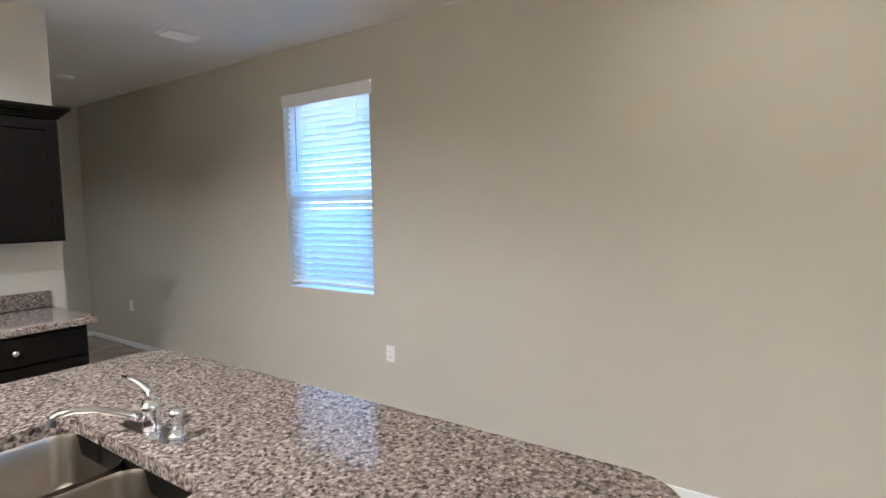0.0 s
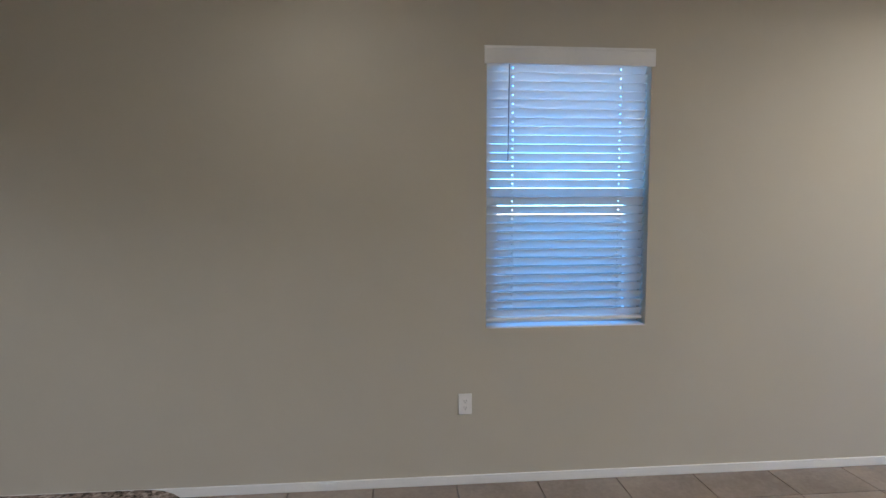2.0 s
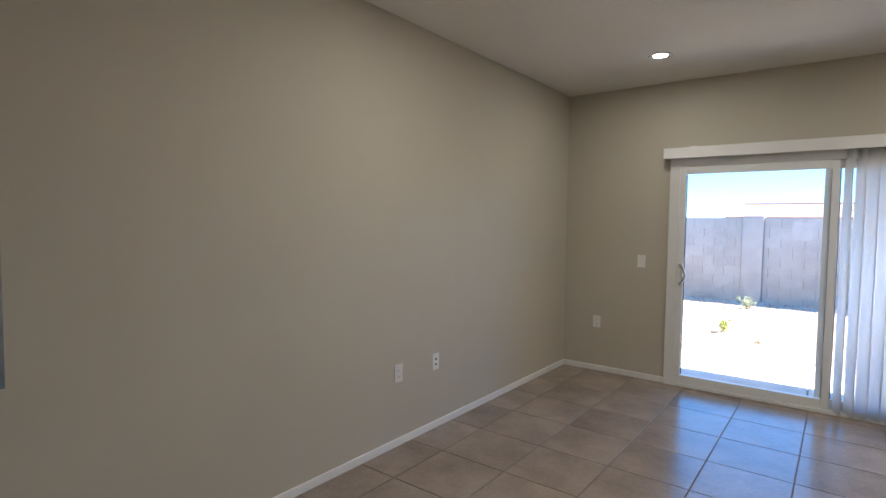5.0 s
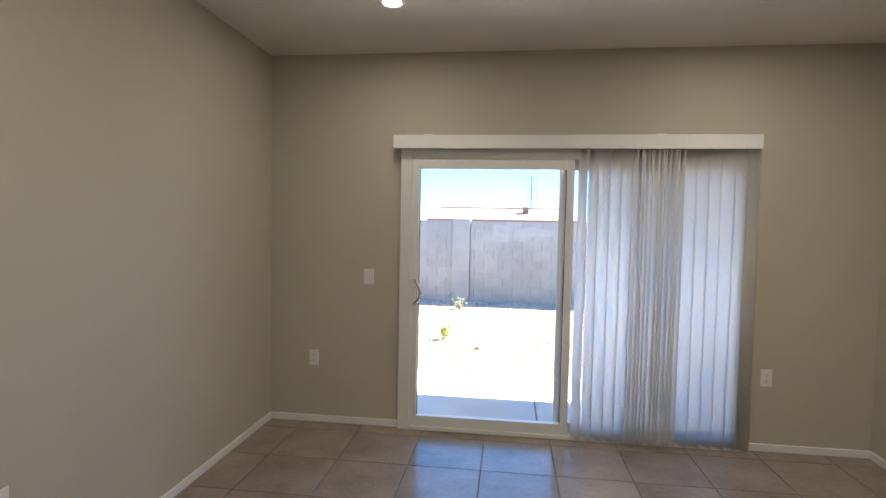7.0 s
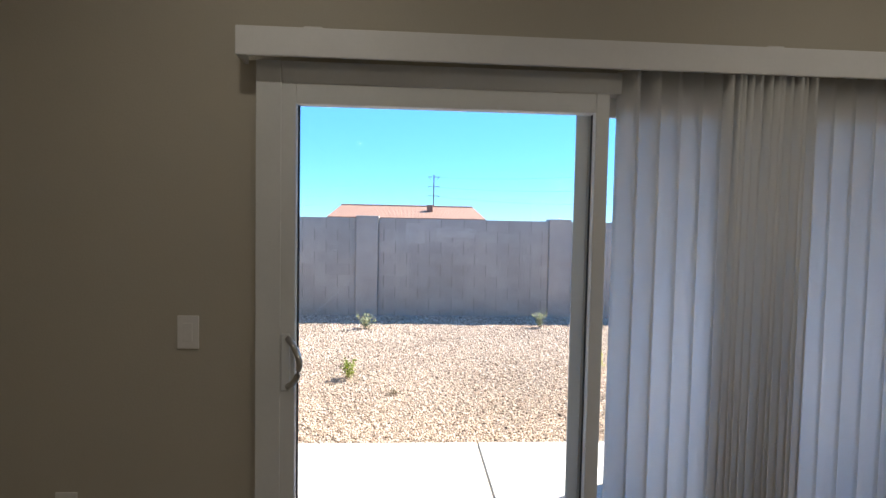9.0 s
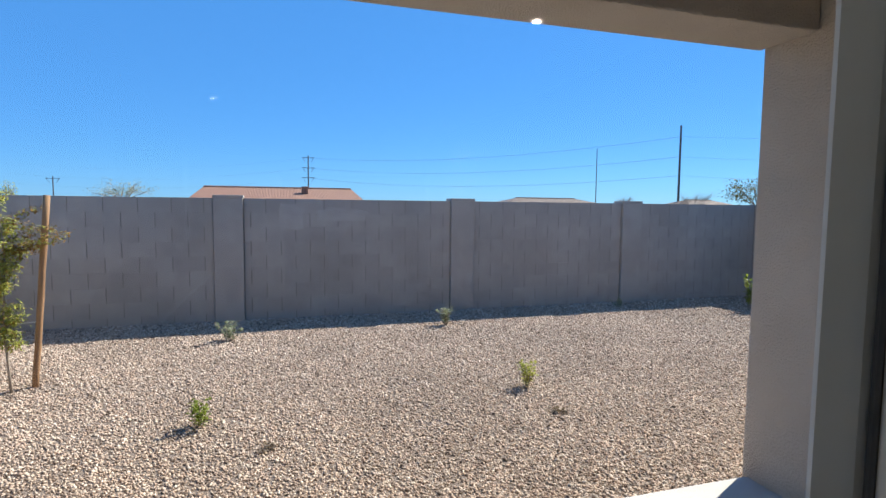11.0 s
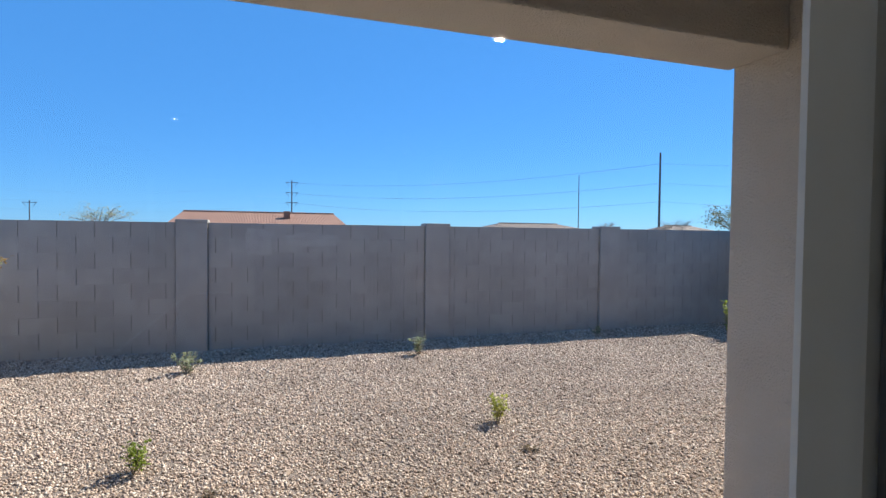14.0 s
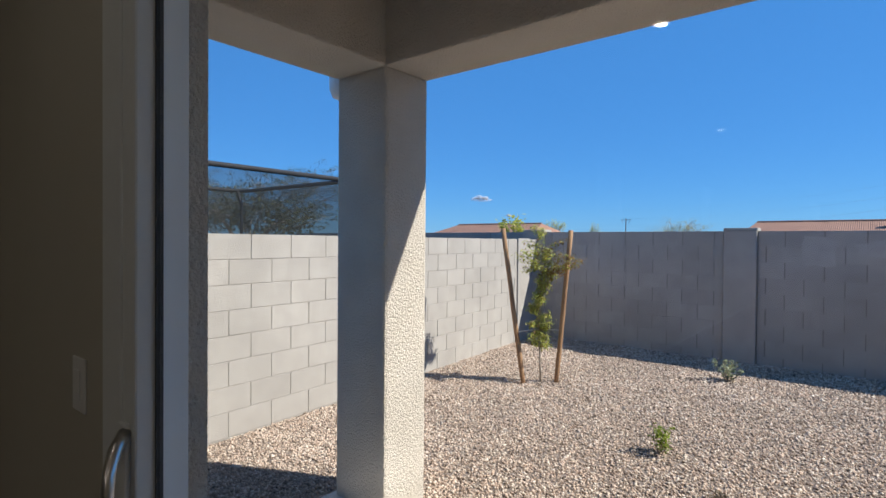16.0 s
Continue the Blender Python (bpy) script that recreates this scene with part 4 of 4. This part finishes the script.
def shrub(x, y, height, width, mat, label, count, seed, size=0.03):
    rnd = random.Random(seed)
    z = ground_z(y)
    t = thing("shrub", (x, y, z), label, "shrub", "young shrubs in the gravel")
    stems, leaves = bmesh.new(), bmesh.new()
    for k in range(9):
        a, lean = rnd.uniform(0, math.tau), rnd.uniform(0.15, 1.0)
        tip = Vector((x + math.cos(a) * width * 0.5 * lean, y + math.sin(a) * width * 0.5 * lean, z + height * rnd.uniform(0.55, 1.0)))
        root = Vector((x + rnd.uniform(-0.015, 0.015), y + rnd.uniform(-0.015, 0.015), z - 0.03))
        mid = root.lerp(tip, 0.5) + Vector((rnd.uniform(-0.02, 0.02), rnd.uniform(-0.02, 0.02), 0.02))
        tube([root, mid, tip], [0.004, 0.003, 0.0015], stems, 5)
        for j in range(count // 9):
            q = rnd.uniform(0.25, 1.0)
            p = root.lerp(mid, q * 2) if q < 0.5 else mid.lerp(tip, q * 2 - 1)
            p = p + Vector((rnd.gauss(0, 0.012), rnd.gauss(0, 0.012), rnd.gauss(0, 0.01)))
            leaf(leaves, p, (rnd.uniform(-1, 1), rnd.uniform(-1, 1), rnd.uniform(-0.2, 1.2)), size * rnd.uniform(0.6, 1.3))
    part("stems", stems, BARK, t)
    part("foliage", leaves, mat, t)


shrub(0.885, 3.68, 0.24, 0.26, LEAF_LIME, "small yellow-green shrub sprouting from the gravel", 240, 1)
shrub(3.63, 3.84, 0.25, 0.2, LEAF, "small half-dry olive shrub in the gravel", 260, 2, 0.03)
shrub(3.66, 6.42, 0.32, 0.26, LEAF_GREY, "upright grey-green shrub in the gravel", 330, 3, 0.03)
shrub(0.87, 6.27, 0.25, 0.38, LEAF_GREY, "low spreading grey-green shrub in the gravel", 400, 4, 0.03)
shrub(6.85, 7.0, 0.17, 0.3, LEAF_GREY, "very small sparse shrub by the rear fence", 170, 5, 0.03)
for k, (x, y) in enumerate(((3.62, 3.22), (1.4, 3.17))):
    shrub(x, y, 0.035, 0.22, LEAF_DRY, "flat dry weed lying on the gravel", 90, 40 + k, 0.022)
shrub(8.8, 6.25, 0.58, 0.3, LEAF_LIME, "bright lime-green upright shrub by the fence", 260, 6, 0.05)


def sapling():
    rnd = random.Random(11)
    x, y = -0.78, 4.86
    z = ground_z(y)
    t = thing("sapling_tree", (x, y, z), "staked young tree with sparse green and golden leaves", "tree")
    trunk = [(x + 0.02, y, z - 0.05), (x + 0.005, y, z + 0.25), (x - 0.02, y + 0.01, z + 0.6), (x + 0.02, y, z + 1.1), (x, y, z + 1.55)]
    part("trunk", tube(trunk, [0.014, 0.011, 0.009, 0.007, 0.004], sides=8), BARK, t, smooth=True)
    limbs, green, gold = bmesh.new(), bmesh.new(), bmesh.new()
    ends = []
    for k in range(44):
        h = 0.42 + 1.13 * k / 43
        c = Vector((x + 0.02 * math.sin(h * 5), y, z + h))
        a = rnd.uniform(0, math.tau)
        r = (0.1 + 0.045 * math.sin(k)) if h < 1.25 else rnd.uniform(0.15, 0.27)
        ends.append((c, c + Vector((math.cos(a) * r, math.sin(a) * r, rnd.uniform(-0.06, 0.1)))))
    for dx, dz in ((0.48, 1.4), (0.42, 1.36), (0.36, 1.45), (-0.3, 1.44), (-0.22, 1.5), (0.24, 1.62), (-0.06, 1.78), (0.05, 1.74), (0.3, 1.34)):
        ends.append((Vector((x, y, z + dz - 0.12)), Vector((x + dx, y + rnd.uniform(-0.1, 0.1), z + dz))))
    for c, e in ends:
        m = c.lerp(e, 0.55) + Vector((0, 0, 0.02))
        tube([c, m, e], [0.004, 0.003, 0.0015], limbs, 5)
        for j in range(int(62 + 150 * (e - c).length)):
            q = rnd.uniform(0.15, 1.05)
            p = c.lerp(e, q) + Vector((rnd.gauss(0, 0.022), rnd.gauss(0, 0.022), rnd.gauss(0, 0.02) - 0.015))
            dirn = (rnd.uniform(-1, 1), rnd.uniform(-1, 1), rnd.uniform(-1.0, 0.3))
            side = e.x > x + 0.2 and rnd.random() < 0.6
            leaf(gold if side or rnd.random() < 0.14 else green, p, dirn, rnd.uniform(0.022, 0.048), 0.23)
    part("limbs", limbs, BARK, t)
    part("green_leaves", green, LEAF, t, "olive green leaves")
    part("golden_leaves", gold, LEAF_GOLD, t, "golden orange leaves")
    for name, b, tp in (("tree_stake", (-0.885, 4.70, z - 0.08), (-1.195, 4.72, 1.585)), ("tree_stake", (-0.64, 4.98, z - 0.08), (-0.475, 4.98, 1.565))):
        s = thing(name, b, "round peeled wooden stake leaning beside the sapling", "stake", "tree stakes")
        pts = [Vector(b).lerp(Vector(tp), k / 8) + Vector((rnd.uniform(-0.003, 0.003), rnd.uniform(-0.003, 0.003), 0)) for k in range(9)]
        part("pole", tube(pts, [0.027 + rnd.uniform(-0.001, 0.001) for _ in pts], sides=12), STAKE, s, smooth=True)
    w = thing("plant_tie", (x, y, z + 0.58), "thin white plant tie from stake to trunk", "plant tie")
    part("wire", tube([(-0.985, 4.71, z + 0.57), (x - 0.012, y - 0.012, z + 0.6), (x + 0.012, y + 0.012, z + 0.6), (-0.565, 4.98, z + 0.6)], 0.005, sides=6), TIE, w)


sapling()


# ---- beyond the fences ----
def trampoline():
    x0, x1, y0, y1 = -7.4, -4.25, 0.9, 5.1
    t = thing("trampoline", ((x0 + x1) / 2, (y0 + y1) / 2, -0.15), "trampoline with a black padded rail and dark safety net", "trampoline")
    zt = 2.37
    ring = lambda z, inset=0.0: [(x, y, z) for x, y in rounded(x0 + inset, y0 + inset, x1 - inset, y1 - inset, 0.25, 4)]
    for name, z, r in (("top_rail", zt, 0.035), ("mat_rail", 0.75, 0.04)):
        pts = ring(z)
        part(name, tube(pts + pts[:1], r, sides=8), BLACK, t, smooth=True)
    nb = bmesh.new()
    pts = ring(0)
    for k in range(len(pts)):
        a, b = pts[k], pts[(k + 1) % len(pts)]
        vs = [nb.verts.new((a[0], a[1], 0.75)), nb.verts.new((b[0], b[1], 0.75)), nb.verts.new((b[0], b[1], zt)), nb.verts.new((a[0], a[1], zt))]
        nb.faces.new(vs)
    bmesh.ops.remove_doubles(nb, verts=nb.verts, dist=1e-4)
    part("safety_net", nb, NET, t, "see-through dark net")
    part("jumping_mat", slab_outline([(x, y) for x, y, z in ring(0, 0.1)], 0.73, 0.75), BLACK, t)
    pad = ring(0)
    part("edge_pad", slab_outline([(x, y) for x, y, z in pad], 0.68, 0.728), BLACK, t)
    for x in (x0 + 0.1, x1 - 0.1):
        for y in (y0 + 0.1, y1 - 0.1):
            part("pole", tube([(x, y, -0.2), (x, y, 2.1), (x + math.copysign(0.06, x - (x0 + x1) / 2), y - math.copysign(0.05, y - 2.8), zt)], 0.03, sides=8), BLACK, t)


trampoline()


def house(x0, x1, y0, y1, eave, ridge, label, chimney=None, hip=3.0, tiles=ROOF):
    t = thing("neighbour_house", ((x0 + x1) / 2, (y0 + y1) / 2, -0.2), label, "house", "neighbouring houses")
    part("wall", box((x0 + 0.6, y0 + 0.6, -0.2), (x1 - 0.6, y1 - 0.6, eave)), HOUSE, t)
    bm = bmesh.new()
    ym = (y0 + y1) / 2
    e = [bm.verts.new(p) for p in ((x0, y0, eave), (x1, y0, eave), (x1, y1, eave), (x0, y1, eave))]
    r = [bm.verts.new((x0 + hip, ym, ridge)), bm.verts.new((x1 - hip, ym, ridge))]
    lo = [bm.verts.new((v.co.x, v.co.y, eave - 0.2)) for v in e]
    bm.faces.new((e[0], e[1], r[1], r[0]))
    bm.faces.new((e[1], e[2], r[1]))
    bm.faces.new((e[2], e[3], r[0], r[1]))
    bm.faces.new((e[3], e[0], r[0]))
    for k in range(4):
        bm.faces.new((lo[k], lo[(k + 1) % 4], e[(k + 1) % 4], e[k]))
    bm.faces.new(lo[::-1])
    bmesh.ops.recalc_face_normals(bm, faces=bm.faces)
    roof = part("roof", bm, tiles, t, "terracotta tile roof" if tiles is ROOF else "brown tile roof")
    part("ridge_cap", tube([(x0 + hip, ym, ridge), (x1 - hip, ym, ridge)], 0.12, sides=8), tiles, roof)
    if chimney:
        part("roof_vent", box((chimney - 0.32, y0 + 2.6, eave), (chimney + 0.32, y0 + 3.2, ridge + 0.12), 0.03), ROOF, roof, "square roof vent stack")
    for k in range(3):
        wx = x0 + (x1 - x0) * (0.25 + 0.25 * k)
        part("window", box((wx - 0.7, y0 + 0.57, 0.8), (wx + 0.7, y0 + 0.62, 2.0), 0.01), DARK, t, "dark window")


house(-6.9, 9.3, 52, 62, 2.15, 3.5, "single-storey tan house with a terracotta tile roof behind the fence", 3.6, 0.8)
house(28.0, 44.0, 60, 70, 2.0, 3.05, "single-storey house with a brown tile roof beyond the fence", None, 3.5, ROOF_BROWN)
house(-40.0, -25.2, 48, 58, 2.1, 3.55, "single-storey house with a red tile roof beyond the corner", None, 1.5)
house(58.0, 69.0, 62, 72, 2.0, 3.2, "distant house with a low tile roof", None, 3.0, ROOF_BROWN)


def utility_pole(x, y, top, arms, label, r=0.16):
    t = thing("utility_pole", (x, y, -0.2), label, "utility pole", "utility poles")
    part("pole", tube([(x, y, -0.3), (x, y, top)], [r, r * 0.7], sides=10), POLE, t)
    for z in arms:
        part("crossarm", tube([(x - 1.5, y, z + 0.1), (x, y, z), (x + 1.5, y, z + 0.1)], 0.07, sides=6), POLE, t)
        for s in (-1.4, 1.4):
            part("insulator", tube([(x + s, y, z + 0.1), (x + s * 0.5, y, z - 1.0)], 0.05, sides=6), POLE, t)


P1 = (7.49, 135.0)
P2 = (60.7, 68.1)
utility_pole(*P1, 14.4, (13.8, 11.3, 8.9), "tall utility pole with three crossarms beyond the roofs", 0.2)
utility_pole(*P2, 14.7, (), "tall dark utility pole carrying power lines", 0.2)
utility_pole(56.2, 84.0, 12.6, (), "slim pale mast beyond the roofs", 0.09)
utility_pole(-52.0, 150.0, 8.6, (8.0,), "far utility pole above the trees", 0.16)


def power_line(a, b, sag, label):
    t = thing("power_line", a, label, "power line", "power lines")
    pts = [Vector(a).lerp(Vector(b), k / 24) - Vector((0, 0, sag * 4 * (k / 24) * (1 - k / 24))) for k in range(25)]
    part("wire", tube(pts, 0.01, sides=4), WIRE, t)


for z1, z2 in ((13.8, 13.0), (11.3, 9.9), (8.9, 7.0)):
    for off in (-0.7, 0.7):
        power_line((P1[0] + off, P1[1], z1), (P2[0] + off * 0.3, P2[1] + off * 0.3, z2), 1.9, "sagging dark power line between poles")
    power_line((P2[0], P2[1], z2), (P2[0] + 45, P2[1] - 45, z2 - 1.2), 1.2, "sagging dark power line past the pole")
    power_line((P1[0], P1[1], z1), (P1[0] - 75, P1[1] + 30, z1 - 1.5), 2.0, "sagging dark power line past the pole")


def far_tree(x, y, height, width, mat, label, seed, bare=False, count=900):
    rnd = random.Random(seed)
    t = thing("tree", (x, y, -0.2), label, "tree", "far trees")
    loose = 0.016 if bare else 0.06
    limbs, crown = bmesh.new(), bmesh.new()
    th = height * 0.35
    tube([(x, y, -0.3), (x + 0.1, y, th * 0.6), (x, y, th)], [height * 0.035, height * 0.028, height * 0.022], limbs, 8)
    tips = []
    for k in range(14):
        a = k * 2.4
        rr = width * 0.5 * rnd.uniform(0.45, 1.0)
        tip = Vector((x + math.cos(a) * rr, y + math.sin(a) * rr, height * rnd.uniform(0.6, 1.0)))
        m = Vector((x, y, th)).lerp(tip, 0.5) + Vector((0, 0, height * 0.05))
        tube([(x, y, th * 0.9), m, tip], [height * (0.0045 if bare else 0.014), height * (0.003 if bare else 0.008), height * 0.002], limbs, 5)
        for j in range(40 if bare else 7):
            e = m.lerp(tip, rnd.uniform(0.1, 1)) + Vector((rnd.gauss(0, width * 0.08), rnd.gauss(0, width * 0.08), rnd.gauss(0, height * 0.06)))
            tube([m.lerp(tip, rnd.uniform(0, 0.8)), e], [height * (0.0014 if bare else 0.004), height * 0.0007], limbs, 4)
            tips.append(e)
        tips.append(tip)
    for j in range(count):
        c = rnd.choice(tips)
        p = c + Vector((rnd.gauss(0, width * loose), rnd.gauss(0, width * loose), rnd.gauss(0, height * loose * 0.75)))
        leaf(crown, p, (rnd.uniform(-1, 1), rnd.uniform(-1, 1), rnd.uniform(-0.6, 0.8)), height * (0.011 if bare else 0.04) * rnd.uniform(0.6, 1.4), 0.4)
    part("trunk", limbs, BARK, t)
    part("crown", crown, mat, t)


far_tree(-14.0, 9.6, 3.9, 6.4, LEAF_OLIVE, "nearly bare spreading tree beyond the trampoline", 21, True, 24000)
far_tree(-12.2, 8.0, 2.75, 5.0, LEAF_OLIVE, "low olive bush mass behind the trampoline net", 29, False, 2600)
far_tree(-23.5, 96.0, 5.9, 9.0, LEAF_GREY, "pale green desert tree beyond the fence", 22)
far_tree(-45.0, 92.0, 5.6, 4.5, LEAF, "small dark green far tree", 23, False, 600)
far_tree(-39.5, 98.0, 5.0, 2.2, LEAF, "small narrow far tree", 24, False, 300)
far_tree(66.0, 58.5, 6.2, 9.0, LEAF_OLIVE, "olive desert tree beyond the far fence", 25, False, 2200)
far_tree(60.0, 64.0, 4.3, 5.0, LEAF_DRY, "nearly bare far tree beside the pole", 26, True)
far_tree(52.0, 70.0, 3.8, 4.0, LEAF_DRY, "low bare far tree", 27, True, 600)
far_tree(-3.9, 9.2, 1.85, 0.6, LEAF, "bushy green plant behind the fence corner", 28, False, 1100)


def cloud(centre, width, seed):
    """A small far puff of cloud, made of many overlapping flattened lumps."""
    rnd = random.Random(seed)
    t = thing("cloud", centre, "small thin white cloud low in the blue sky", "cloud", "clouds", "structure")
    bm = bmesh.new()
    side = Vector((centre[1], -centre[0], 0)).normalized()
    for k in range(26):
        u = rnd.gauss(0, 0.24)
        r = width * rnd.uniform(0.05, 0.12) * (1.1 - min(abs(u) * 1.6, 0.9))
        p = Vector(centre) + side * width * u + Vector((0, 0, width * rnd.uniform(-0.05, 0.16) * (1 - min(abs(u) * 1.8, 0.9))))
        bmesh.ops.create_icosphere(bm, subdivisions=2, radius=r, matrix=Matrix.Translation(p) @ Matrix.Diagonal((1.5, 1.5, 0.7, 1)))
    part("puff", bm, CLOUD, t, smooth=True)


cloud((-513.4, 741.6, 73.0), 40.0, 31)
cloud((-476.8, 770.6, 46.0), 17.0, 32)


# the yard and the patio lie a little further out than the door
for ob in list(bpy.data.objects):
    if ob.parent is None and ob.name not in indoor_names and ob.name not in ("house_wall_side", "door_step"):
        ob.location.y += 0.05


# ---- floor tiles ----
TP = 0.457
floor = structure("floor", box((-0.19, BACK - 0.19, -0.3), (RX + 0.14, 0.09, -0.006)), GROUT, "beige ceramic tile floor with dark grout", "floor")
tile_meshes = {}
x = 1.187 - 3 * TP
while x < RX:
    y = -0.147 + TP
    while y > BACK:
        xa, xb, ya, yb = max(x, 0.0), min(x + TP, RX), max(y - TP, BACK), min(y, -0.0)
        if x + TP > 0.03 and xb - xa > 0.02 and yb - ya > 0.02:
            hit_k = KX < xa and yb < KY - 0.2
            key = (round(xb - xa, 3), round(yb - ya, 3))
            if key not in tile_meshes:
                b = box((0.003, 0.003, -0.006), (xb - xa - 0.003, yb - ya - 0.003, 0.0), 0.0015, seg=1)
                me = bpy.data.meshes.new("tile")
                b.to_mesh(me)
                b.free()
                me.materials.append(TILE)
                tile_meshes[key] = me
            if not hit_k:
                ob = new("tile", tile_meshes[key])
                ob.parent = floor
                ob.location = (xa, ya, random.uniform(-0.0004, 0.0004))
        y -= TP
    x += TP
